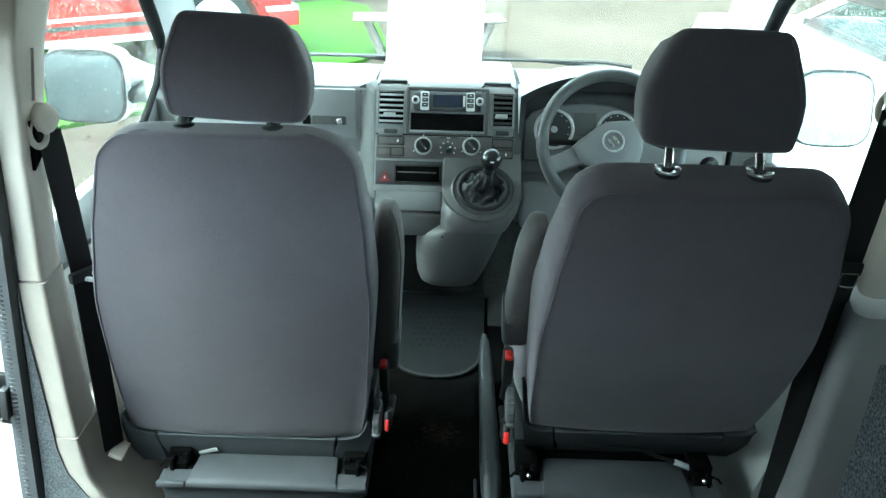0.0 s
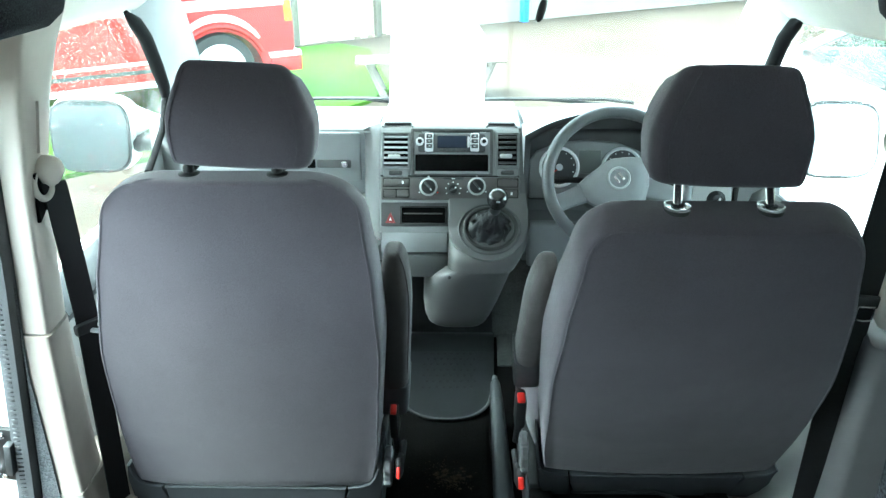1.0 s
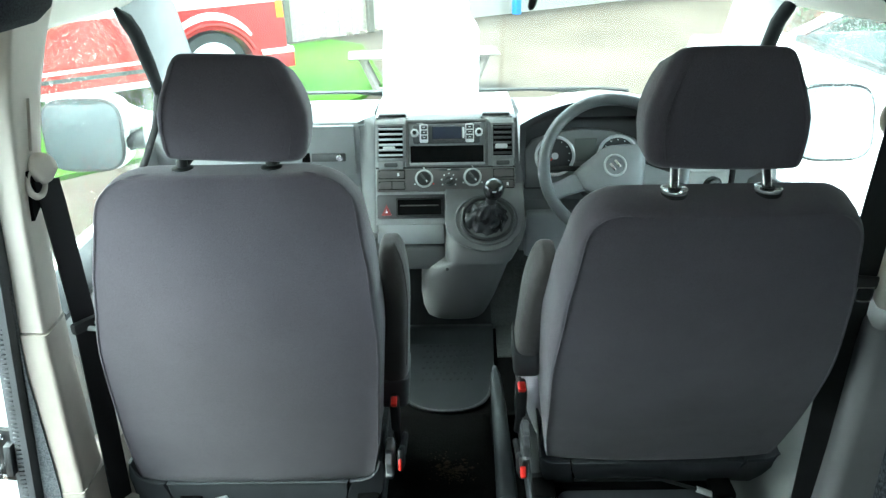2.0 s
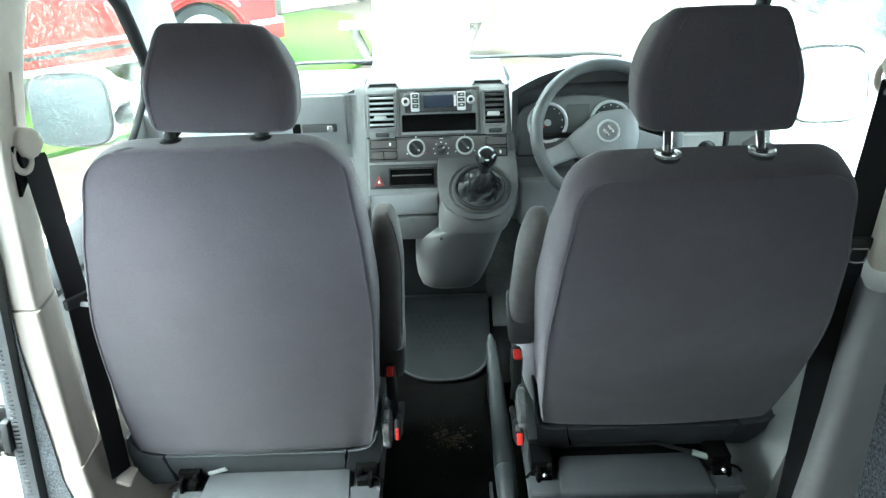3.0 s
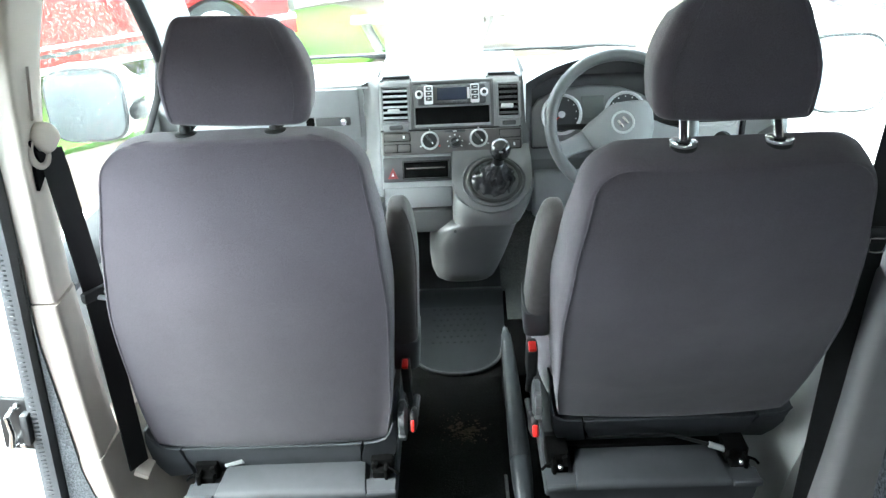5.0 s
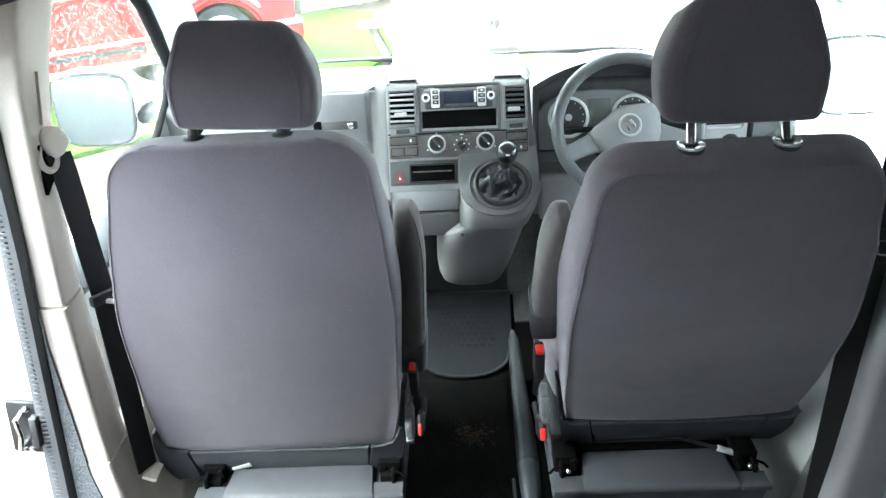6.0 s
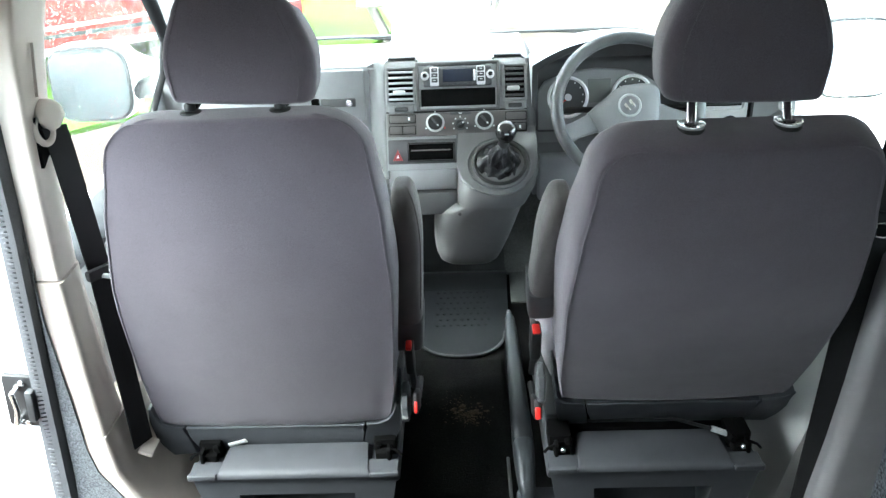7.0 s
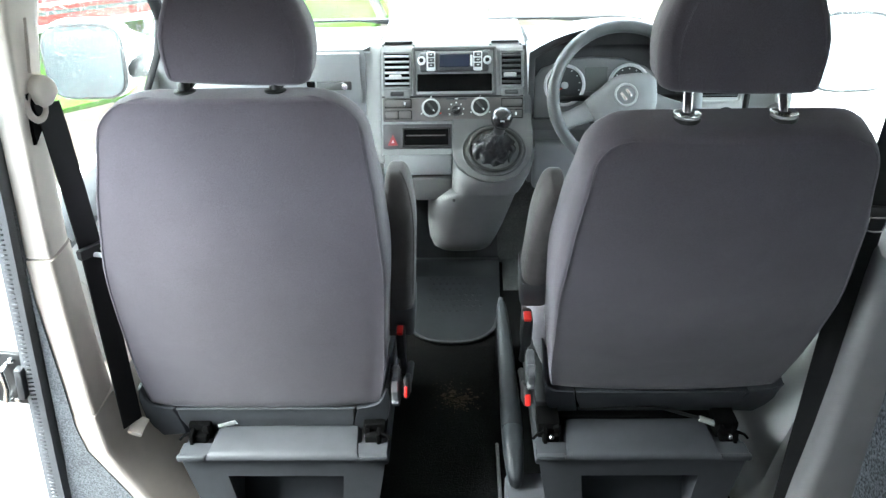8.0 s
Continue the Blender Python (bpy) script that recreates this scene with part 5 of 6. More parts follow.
# driver half of the dashboard
prof = [(2.2, 0.45), (2.06, 0.49), (2.0, 0.50), (1.995, 0.62), (2.03, 0.64), (2.06, 0.72), (2.08, 0.83), (2.1, 0.858), (2.13, 0.866), (2.3, 0.86), (2.5, 0.812), (2.74, 0.74), (2.74, 0.45)]
part("driver_panel", loft([[(x, y, z) for y, z in prof] for x in (0.171, 0.86)]), GREY, dash, "", 30)
part("knee_panel", box((0.245, 1.994, 0.555), (0.125, 0.03, 0.135), 0.012, 3), PANEL, dash, "pale grey knee panel")
part("cluster_well", box((0.372, 2.065, 0.755), (0.395, 0.05, 0.215), 0.015, 3), DARK, dash, "dark instrument well")
# arched hood over the instruments
cx, hw = 0.374, 0.199


def hood_ring(y, grow, z0):
    """An arch with upright sides and a long shallow crown."""
    low, wide_x = z0 - 0.06, hw + grow
    pts = [(cx - wide_x, y, low + (z0 + 0.088 - low) * k / 5) for k in range(5)]
    pts += [(cx + wide_x * u, y, z0 + 0.088 + grow + 0.062 * (1 - abs(u) ** 2.2)) for u in [-1 + 2 * k / 22 for k in range(23)]]
    return pts + [(cx + wide_x, y, low + (z0 + 0.088 - low) * k / 5) for k in range(4, -1, -1)]


outer = [hood_ring(1.975, 0.0, 0.765), hood_ring(1.972, 0.012, 0.765), hood_ring(2.05, 0.018, 0.765), hood_ring(2.28, 0.0, 0.73)]
innr = [hood_ring(1.978, -0.004, 0.765), hood_ring(2.14, -0.02, 0.76)]
part("hood_lining", loft(innr[::-1] + outer[:2], closed=False, cap=False), DARK, dash, "dark lining of the instrument hood", 60)
part("cluster_hood", loft(outer[1:], closed=False, cap=False), SILVER, dash, "pale arched instrument hood", 60)
part("hood_back", prism([(x, z) for x, y, z in hood_ring(0, -0.004, 0.765)], lambda u, v, d: (u, 2.055 + d, v), 0.02), DARK, dash, "dark back of the instrument hood")
face = [(0.182, 0.69), (0.182, 0.785), (0.2, 0.81), (0.26, 0.831), (0.333, 0.839), (0.41, 0.833), (0.47, 0.812), (0.5, 0.79), (0.5, 0.69)]
panel = part("instrument_panel", prism(face, lambda u, v, d: (u, 2.004 + (v - 0.765) * 0.25 + d, v), 0.012, bev=0.004), GREY, dash, "grey instrument panel")


def on_cluster(x, z, out=0.0):
    return Vector((x, 2.004 + (z - 0.765) * 0.25, z)) + Vector((0, -1, 0.25)).normalized() * out


CN = Vector((0, -1, 0.25))
for x in (0.26, 0.426):
    d = part("dial", lathe([(0.0, 0.001), (0.046, 0.001), (0.046, 0.006), (0.05, 0.008), (0.054, 0.006), (0.054, 0.0)], facing(on_cluster(x, 0.771, 0.001), CN), 40), SATIN, panel, "silver-rimmed instrument dial")
    part("dial_face", lathe([(0.0455, 0.0), (0.0455, 0.0025), (0, 0.0025)], facing(on_cluster(x, 0.771, 0.001), CN), 40), DIALFACE, d)
    for k in range(11):
        a = radians(225 - 27 * k)
        c = on_cluster(x + 0.039 * math.cos(a), 0.771 + 0.039 * math.sin(a), 0.0042)
        part("tick", box(c, (0.003, 0.0012, 0.003), rot=(-14, 0, 0)), MARK, d)
    part("hub_cap", lathe([(0.009, 0), (0.009, 0.006), (0, 0.007)], facing(on_cluster(x, 0.771, 0.003), CN), 16), SATIN, d)
    part("needle", tube([on_cluster(x, 0.771, 0.007), on_cluster(x - 0.024, 0.749, 0.007)], 0.0012, 5), RED, d)
part("trip_display", box(on_cluster(0.341, 0.785, 0.001), (0.06, 0.006, 0.062), 0.002, rot=(-14, 0, 0)), TRIPGLASS, panel, "grey trip display")
# right end with the light switch
part("switch_panel", box((0.667, 2.037, 0.71), (0.138, 0.05, 0.18), 0.01, 3), LIGHT, dash, "pale switch panel")
# Black block paints the shade inside the outlet.
outlet = part("side_outlet", box((0.667, 2.0145, 0.758), (0.1, 0.01, 0.054), 0.004), VOID, dash, "side air outlet, inner shade painted black")
part("outlet_frame", tube([(0.667 + u, 2.012, 0.758 + v) for u, v in oval(0.056, 0.038, 7, 40)], 0.0045, 8, loop=True), LIGHT, outlet, "pale outlet frame")
for k in range(4):
    part("slat", box((0.667, 2.010, 0.739 + 0.0125 * k), (0.096, 0.008, 0.003), 0.001, rot=(20, 0, 0)), DARK, outlet)
knob = part("light_switch", lathe([(0.025, 0), (0.025, 0.006), (0.019, 0.01), (0.018, 0.02), (0.014, 0.022), (0, 0.022)], facing((0.690, 2.012, 0.68), (0, -1, 0.1)), 26), BLACK, dash, "round black light switch")
part("switch_bar", box((0.690, 1.989, 0.68), (0.005, 0.008, 0.026), 0.002, rot=(0, 25, 0)), SATIN, knob, "pale pointer bar")
part("end_joint", box((0.742, 2.035, 0.71), (0.009, 0.06, 0.18), 0.002), BLACK, dash, "dark joint line")
part("column_shroud", loft([[(0.392 + u, y, z + v) for u, v in oval(w, h, 3.5, 24)] for y, z, w, h in ((1.93, 0.745, 0.04, 0.045), (1.96, 0.728, 0.055, 0.055), (2.05, 0.69, 0.06, 0.06))]), DARK, dash, "dark steering column shroud")
for s in (-1, 1):
    part("column_stalk", tube([(0.392 + s * 0.05, 1.965, 0.745), (0.392 + s * 0.1, 1.955, 0.752), (0.392 + s * 0.165, 1.94, 0.756)], 0.008, 8), BLACK, dash, "black column stalk")

# steering wheel
HUB = Vector((0.392, 1.884, 0.777))
WN = Vector((0, -math.cos(radians(30)), math.sin(radians(30))))
WU = Vector((0, math.sin(radians(30)), math.cos(radians(30))))


def on_wheel(a, b, out=0.0):
    return HUB + Vector((a, 0, 0)) + WU * b + WN * out


wheel = thing("steering_wheel", "grey steering wheel with a padded hub", "steering wheel", at=tuple(HUB))
part("rim", tube([on_wheel(0.175 * math.cos(t), 0.175 * math.sin(t), 0.0) for t in (2 * math.pi * k / 72 for k in range(72))], 0.0155, 14, loop=True), WHEELGREY, wheel, "grey moulded rim", 80)
pad = []
outl = [(-0.1, -0.012), (-0.078, 0.008), (-0.058, 0.023), (-0.032, 0.045), (-0.009, 0.055), (0.03, 0.059), (0.06, 0.058), (0.076, 0.045), (0.08, 0.02), (0.08, -0.015), (0.07, -0.05), (0.04, -0.075), (0.0, -0.08), (-0.04, -0.075), (-0.076, -0.056)]
for s, h in ((0.94, -0.03), (1.0, -0.02), (1.0, -0.002), (0.95, 0.008), (0.8, 0.015), (0.5, 0.02)):
    pad.append([on_wheel(u * s, v * s, h) for u, v in outl])
part("hub_pad", loft(pad), HUBGREY, wheel, "grey padded hub", 60)
for a0, w in ((202, 0.031), (345, 0.031), (255, 0.02), (295, 0.02)):
    t = radians(a0)
    d, e = (math.cos(t), math.sin(t)), (-math.sin(t), math.cos(t))
    rings = []
    for r, ww, h in ((0.06, w * 1.25, -0.008), (0.1, w, -0.008), (0.14, w * 0.85, -0.004), (0.172, w * 0.95, 0.0)):
        rings.append([on_wheel(d[0] * r + e[0] * u, d[1] * r + e[1] * u, h + v) for u, v in oval(ww * 0.8, 0.009, 4, 16)])
    part("spoke", loft(rings), HUBGREY if a0 in (202, 345) else DARK, wheel, "silver-grey spoke" if a0 in (202, 345) else "dark spoke")
emblem = part("emblem", lathe([(0.0, 0.019), (0.023, 0.019), (0.024, 0.023), (0.027, 0.0235), (0.029, 0.02), (0.029, 0.016)], facing(on_wheel(0, 0.0, 0.0), WN), 32), RING, wheel, "plain round chrome emblem")
# plain strokes on the disc
for turn, dx in ((35, -0.0075), (35, 0.0075)):
    part("emblem_bar", join_in(bmesh.new(), box((dx, 0, 0.0205), (0.007, 0.022, 0.003), 0.001), facing(on_wheel(0, 0.0, 0.0), WN) @ Matrix.Rotation(radians(turn), 4, "Z")), CHROME, emblem)

# ---- floor between the seats ----
mat_ob = thing("floor_mat", "black studded rubber floor mat with pale stitched edge", "floor mat", at=(-0.03, 2.2, 0.0))
curve = [(-0.04 + (0.14 if t < 1.5 * math.pi else 0.138) * math.copysign(abs(math.cos(t)) ** 0.85, math.cos(t)), 2.06 + 0.128 * math.sin(t)) for t in (math.pi * (1 + k / 28) for k in range(29))]
edge = [(-0.18, 2.46), (-0.187, 2.2)] + curve + [(0.115, 2.2), (0.125, 2.46)]
part("mat_sheet", prism(edge, lambda u, v, d: (u, v, 0.012 - d), 0.01), RUBBER, mat_ob)
part("mat_rise", loft([[(x, 2.44, 0.012), (x, 2.47, 0.016), (x, 2.54, 0.07), (x, 2.69, 0.36), (x, 2.69, 0.34), (x, 2.53, 0.05), (x, 2.44, 0.004)] for x in (-0.2, 0.12)]), RUBBER, mat_ob)
part("stitched_edge", tube([(u, v, 0.012) for u, v in curve], 0.0028, 8), BINDING, mat_ob, "pale stitched binding")
stitches = bmesh.new()
for (u0, v0), (u1, v1) in zip(curve, curve[1:]):
    for f in (0.0, 0.33, 0.66):
        c, d = Vector((u0 + (u1 - u0) * f, v0 + (v1 - v0) * f, 0.0125)), Vector((u1 - u0, v1 - v0, 0)).normalized()
        w = Vector((-d.y, d.x, 0))
        tube([c - w * 0.0048 - d * 0.0015, c + Vector((0, 0, 0.0036)), c + w * 0.0048 + d * 0.0015], 0.0013, 5, stitches)
tagged(part("edge_stitches", stitches, BINDING, mat_ob, "oblique yarn stitches"), kind="stuff")
studs = bmesh.new()
for i in range(8):
    for j in range(7):
        lathe([(0.0055, 0.0), (0.005, 0.0014), (0.0, 0.0018)], Matrix.Translation((-0.115 + 0.022 * i + (0.011 if j % 2 else 0), 2.10 + 0.034 * j, 0.012)), 8, studs)
tagged(part("mat_studs", studs, BLACK, mat_ob, "small black round studs"), kind="stuff")
part("mat_fold", loft([[(x, 2.32 + 0.013 * k, 0.0123 + 0.022 * math.sin(math.pi * k / 11) ** 2) for k in range(12)] + [(x, 2.46, 0.008), (x, 2.32, 0.008)] for x in (-0.184, 0.0, 0.12)]), RUBBER, mat_ob, "soft fold across the mat", 60)

setting("footwell_carpet", prism([(0.129, 2.245), (0.85, 2.245), (0.85, 2.46), (0.135, 2.46), (0.13, 2.3)], lambda u, v, d: (u, v, 0.006 - d), 0.006), FOOTWELL, "grey footwell carpet on the driver side", "carpet")
runner = thing("floor_runner", "black floor carpet with a stitched side edge", "carpet", at=(-0.05, 1.5, 0))
part("runner_sheet", prism([(-0.22, 0.9), (0.072, 0.9), (0.074, 1.5), (0.08, 1.92), (-0.2, 1.92)], lambda u, v, d: (u, v, 0.006 - d), 0.005), FLOOR, runner)
part("runner_binding", tube([(0.073, 0.9 + 0.1 * k, 0.006) for k in range(7)], 0.0045, 6), BINDING, runner, "pale stitched binding")
bm = bmesh.new()
rng = random.Random(11)
for k in range(230):
    x, y = rng.gauss(-0.02, 0.022), rng.gauss(1.662, 0.016)
    if k % 3 == 0:
        x, y = rng.gauss(-0.055, 0.03), rng.gauss(1.7, 0.035)
    if k > 190:
        x, y = rng.uniform(-0.13, 0.06), rng.uniform(1.4, 1.85)
    s = rng.uniform(0.0008, 0.0026) * (0.5 if k > 190 else 1)
    lathe([(s, 0.0), (s * 0.8, s * 0.18), (0, s * 0.22)], Matrix.Translation((x, y, 0.006)) @ Matrix.Rotation(rng.uniform(0, 3), 4, "Z") @ Matrix.Diagonal((rng.uniform(1, 2), 1, 1, 1)), 6, bm)
for k in range(26):
    x, y, r = rng.gauss(-0.03, 0.024), rng.gauss(1.675, 0.018), rng.uniform(0.004, 0.011)
    prism([(r * rng.uniform(0.6, 1.2) * math.cos(a), 0.6 * r * rng.uniform(0.6, 1.2) * math.sin(a)) for a in (2 * math.pi * j / 11 for j in range(11))], lambda u, v, d: (x + u, y + v, 0.0066 + 0.00004 * k - d), 0.0006, bm)
tagged(part("mud_patch", bm, MUD), "dried brown mud crumbs on the carpet", "mud", kind="stuff")

# ---- handbrake ----
hb = thing("handbrake", "dark grey handbrake lever beside the driver seat", "handbrake", at=(0.11, 1.25, 0.0))
p0, p1 = Vector((0.101, 1.248, 0.12)), Vector((0.088, 1.70, 0.298))
rings = []
for f, w, h in ((0.0, 0.006, 0.01), (0.012, 0.013, 0.016), (0.05, 0.018, 0.022), (0.15, 0.0225, 0.027), (0.235, 0.0235, 0.028), (0.242, 0.0222, 0.026), (0.25, 0.024, 0.0285), (0.45, 0.0215, 0.026), (0.7, 0.018, 0.021), (0.715, 0.0165, 0.0195), (0.73, 0.0178, 0.0205), (0.9, 0.0145, 0.016), (0.97, 0.012, 0.013), (1.0, 0.007, 0.008)):
    c = p0.lerp(p1, f) + Vector((0, 0, 0.012 * math.sin(math.pi * f)))
    rings.append([c + Vector((u, 0, v)) for u, v in oval(w, h, 2.8, 20)])
part("grip", loft(rings), BRAKEGREY, hb, "dark grey moulded grip", 50)
part("release_tip", lathe([(0.006, 0), (0.006, 0.012), (0.004, 0.015), (0, 0.015)], facing(p1, p1 - p0), 14), MID, hb, "pale release button")
part("bracket", box((0.135, 1.23, 0.05), (0.11, 0.16, 0.1), 0.012), SHELL, hb, "grey base housing")
part("tray_rim", tube([(0.094, 1.9, 0.176), (0.094, 1.76, 0.176)], 0.0018, 6), KNURL, hb, "pale bracket rim")
part("tray", loft([[(x, y, z) for x, z in ((0.088, 0.0), (0.088, 0.17), (0.094, 0.175), (0.1, 0.17), (0.1, 0.02), (0.16, 0.02), (0.16, 0.0))] for y in (1.76, 1.9)]), VOID, hb, "black side bracket")

# ---- sheet on the dashboard, hanging tag ----
card = [(-0.211, 0.0), (0.066, 0.0), (0.069, 0.2), (0.060, 0.225), (0.042, 0.25), (0.036, 0.30), (0.03, 0.385), (-0.185, 0.39)]
sheet = part("price_card", prism(card, lambda u, v, d: (u, 2.262 - 0.17 * v + d + 0.008 * math.sin(9 * u), 0.867 + 0.985 * v), 0.0015), PAPER)
tagged(sheet, "white paper card stood on the dashboard against the windscreen", "card")
tag_ob = thing("hanging_tag", "small black tag hanging on a thin cord", "tag", at=(0.2, 1.95, 1.2))
TAGP = Vector((0.182, 1.9, 1.185))
rings = [[TAGP + Vector((u + 0.012 * (v / 0.05), n, v)) for u, n in oval(w, 0.006, 3, 16)] for v, w in ((-0.026, 0.004), (-0.02, 0.009), (0.0, 0.0105), (0.018, 0.009), (0.026, 0.004))]
part("tag_body", loft(rings), BLACK, tag_ob)
part("cord", tube([TAGP + Vector((0.006, 0, 0.02)), TAGP + Vector((0.012, 0, 0.15)), (0.2, 1.9, 1.42)], 0.0012, 5), BLACK, tag_ob, "thin dark cord")


# ---- outside mirrors ----
for side in (-1, 1):
    mr = thing("door_mirror", "white door mirror with rain-spotted glass", "mirror", "door mirrors", at=(side * 0.9, 2.15, 0.72))
    tip = 0.12 if side < 0 else 0.3
    rings = []
    for y, s in ((2.12, 0.9), (2.13, 1.0), (2.17, 1.0), (2.22, 0.85), (2.26, 0.5)):
        rings.append([(side * (1.035 + u * s), y + tip * v * (1 if y < 2.15 else 0.4), 0.822 + v * s) for u, v in oval(0.116, 0.105, 4.0, 32)])
    shell = part("housing", loft(rings), WHITE, mr, "white housing", 60)
    part("mirror_frame", tube([(side * (1.035 + u), 2.107 + tip * v, 0.822 + v) for u, v in oval(0.107, 0.096, 4.0, 32)], 0.006, 6, loop=True), BLACK, mr, "black glass surround")
    part("mirror_glass", loft([[(side * (1.035 + u), y + tip * v, 0.822 + v) for u, v in oval(0.105, 0.094, 4.0, 32)] for y in (2.1, 2.106)]), MIRROR_DIM if side < 0 else MIRROR_BRIGHT, mr, "mirror glass")
    part("mirror_arm", loft([[(side * x, 2.16 + u, z + v) for u, v in oval(0.04, h, 3, 16)] for x, z, h in ((0.86, 0.80, 0.03), (0.9, 0.795, 0.026), (0.95, 0.785, 0.024))]), BLACK, mr, "black mirror arm")
    part("housing_neck", loft([[(side * x, 2.17 + u, z + v) for u, v in oval(0.03, h, 3, 16)] for x, z, h in ((0.865, 0.85, 0.016), (0.89, 0.853, 0.022), (0.95, 0.845, 0.06))]), WHITE, mr, "white neck of the housing")
    bm = bmesh.new()
    rng = random.Random(31 + side)
    for k in range(1100):
        u, v = rng.uniform(-0.098, 0.098), rng.uniform(-0.088, 0.088)
        if side > 0 and max(abs(u) / 0.1, abs(v) / 0.09) < 0.84 and rng.random() < 0.93:
            continue
        r = rng.uniform(0.0009, 0.0022)
        lathe([(r, 0), (r * 0.75, r * 0.4), (0, r * 0.55)], facing((side * (1.035 + u), 2.0997 + tip * v, 0.822 + v), (0, -1, tip)), 6, bm)
    tagged(part("rain_drops", bm, WATER, mr, "rain drops on the glass"), kind="stuff")

# rain drops on the side windows
for side in (-1, 1):
    bm = bmesh.new()
    rng = random.Random(7 + side)
    for k in range(13000):
        y, z = rng.uniform(1.45, 2.28), rng.uniform(0.70, 1.17)
        if y > 2.02 + (1.165 - z) * 0.82 + 0.03:
            continue
        r = rng.uniform(0.0005, 0.0014) * (1.9 if rng.random() < 0.14 else 1)
        lathe([(r, 0), (r * 0.78, r * 0.42), (0, r * 0.58)], facing((side * 0.8562, y, z), (side, 0, 0.02)), 6, bm)
    drops = part("rain_drops", bm, WATER)
    tagged(drops, "clear rain drops on a front door window", "rain drops", kind="stuff")

# ---- ground outside ----
G = -0.55
bm = bmesh.new()
bmesh.ops.create_grid(bm, x_segments=60, y_segments=60, size=260)
for v in bm.verts:
    v.co.z = G - 0.02
setting("ground", bm, ASPHALT, "wet pale grey asphalt car park", "ground")
lawn = [(-9, 5.6), (-3.3, 5.75), (-2.55, 6.5), (-1.7, 7.6), (-1.0, 8.6), (-0.78, 9.3), (-1.35, 12.2), (-1.9, 12.75), (-9, 7.5)]
setting("lawn", prism(lawn, lambda u, v, d: (u, v, G + 0.02 - d), 0.05), GRASS, "bright green mown lawn", "lawn")


def inside(x, y, poly):
    hit = False
    for (x0, y0), (x1, y1) in zip(poly, poly[1:] + poly[:1]):
        if (y0 > y) != (y1 > y) and x < x0 + (y - y0) * (x1 - x0) / (y1 - y0):
            hit = not hit
    return hit


rng = random.Random(5)
verts, faces = [], []
while len(faces) < 3000:
    x, y = rng.uniform(-6, -0.7), rng.uniform(5.6, 12.8)
    if not inside(x, y, lawn):
        continue
    h, w, a = rng.uniform(0.008, 0.018), rng.uniform(0.003, 0.006), rng.uniform(0, math.pi)
    dx, dy = w * math.cos(a), w * math.sin(a)
    n = len(verts)
    verts += [(x - dx, y - dy, G + 0.018), (x + dx, y + dy, G + 0.018), (x + rng.uniform(-0.02, 0.02), y + rng.uniform(-0.02, 0.02), G + 0.018 + h)]
    faces.append((n, n + 1, n + 2))
data = bpy.data.meshes.new("grass_blades")
data.from_pydata(verts, [], faces)
data.materials.append(GRASS)
tagged(new("grass_blades", data), "short green grass blades on the lawn", "grass", kind="stuff")
pave = [(-9, -6), (-1.05, -6), (-1.05, 5.2), (-2.4, 5.75), (-3.3, 5.7), (-9, 5.55)]
setting("paving", prism(pave, lambda u, v, d: (u, v, G + 0.004 - d), 0.03), PAVING, "wet brown paving beside the van", "pavement")

# plain unseen walls added beside and behind the van to block low sky
rect_prism("sky_block_side", (-6.2, -6.0), (-14, 3.0), (G, 2.1), SKYBLOCK, "plain rendered wall, unseen, added to block low sky", "wall")
rect_prism("sky_block_back", (-6.2, 12.0), (-14.2, -14.0), (G, 0.55), SKYBLOCK, "plain rendered wall, unseen, added to block low sky", "wall")

# ---- red vehicle parked across the lawn ----
E0 = Vector((-1.79, 8.778, 0))
RU = Vector((-0.81, -0.586, 0)).normalized()
RB = Vector((-0.586, 0.81, 0)).normalized()


def on_red(a, b, z):
    return E0 + RU * a + RB * b + Vector((0, 0, z))


red = thing("red_van", "red van with white side stripes parked on the grass", "van", at=tuple(on_red(2.5, 0.9, G)))
side_out = [(0.02, -0.22), (0.02, 0.35), (0.06, 0.9), (0.25, 1.45), (4.6, 1.45), (5.0, 0.6), (5.6, 0.35), (5.7, -0.22)]
arch_c, arch_r = 0.86, 0.48
low = [(5.7, -0.22), (4.9, -0.22)] + [(4.5 + 0.4 * math.cos(t), -0.22 + 0.4 * math.sin(t)) for t in (math.pi * k / 12 for k in range(1, 12))] + [(4.1, -0.22), (arch_c + arch_r, -0.22)]
low += [(arch_c + arch_r * math.cos(t), -0.22 + arch_r * math.sin(t)) for t in (math.pi * k / 12 for k in range(1, 12))] + [(arch_c - arch_r, -0.22)]
outline = side_out[:-1] + low
part("body", prism(outline, lambda u, v, d: on_red(u, d, v), 1.7), REDPAINT, red, "glossy red body", 30)
part("side_stripe", prism([(0.03, 0.49), (5.2, 0.42), (5.2, 0.52), (0.05, 0.59)], lambda u, v, d: on_red(u, d - 0.004, v), 0.004), WHITE, red, "white side stripe")
part("sill_stripe", prism([(1.42, 0.0), (4.0, -0.03), (4.0, 0.005), (1.42, 0.035)], lambda u, v, d: on_red(u, d - 0.004, v), 0.004), WHITE, red, "white sill stripe")
part("sill_moulding", prism([(1.36, -0.235), (4.0, -0.235), (4.0, -0.17), (1.36, -0.17)], lambda u, v, d: on_red(u, d - 0.006, v), 0.006), WHITE, red, "white sill moulding")
part("sill_band", prism([(1.3, -0.09), (4.0, -0.09), (4.0, -0.05), (1.3, -0.05)], lambda u, v, d: on_red(u, d - 0.004, v), 0.004), DARK, red, "dark rubbing strip")
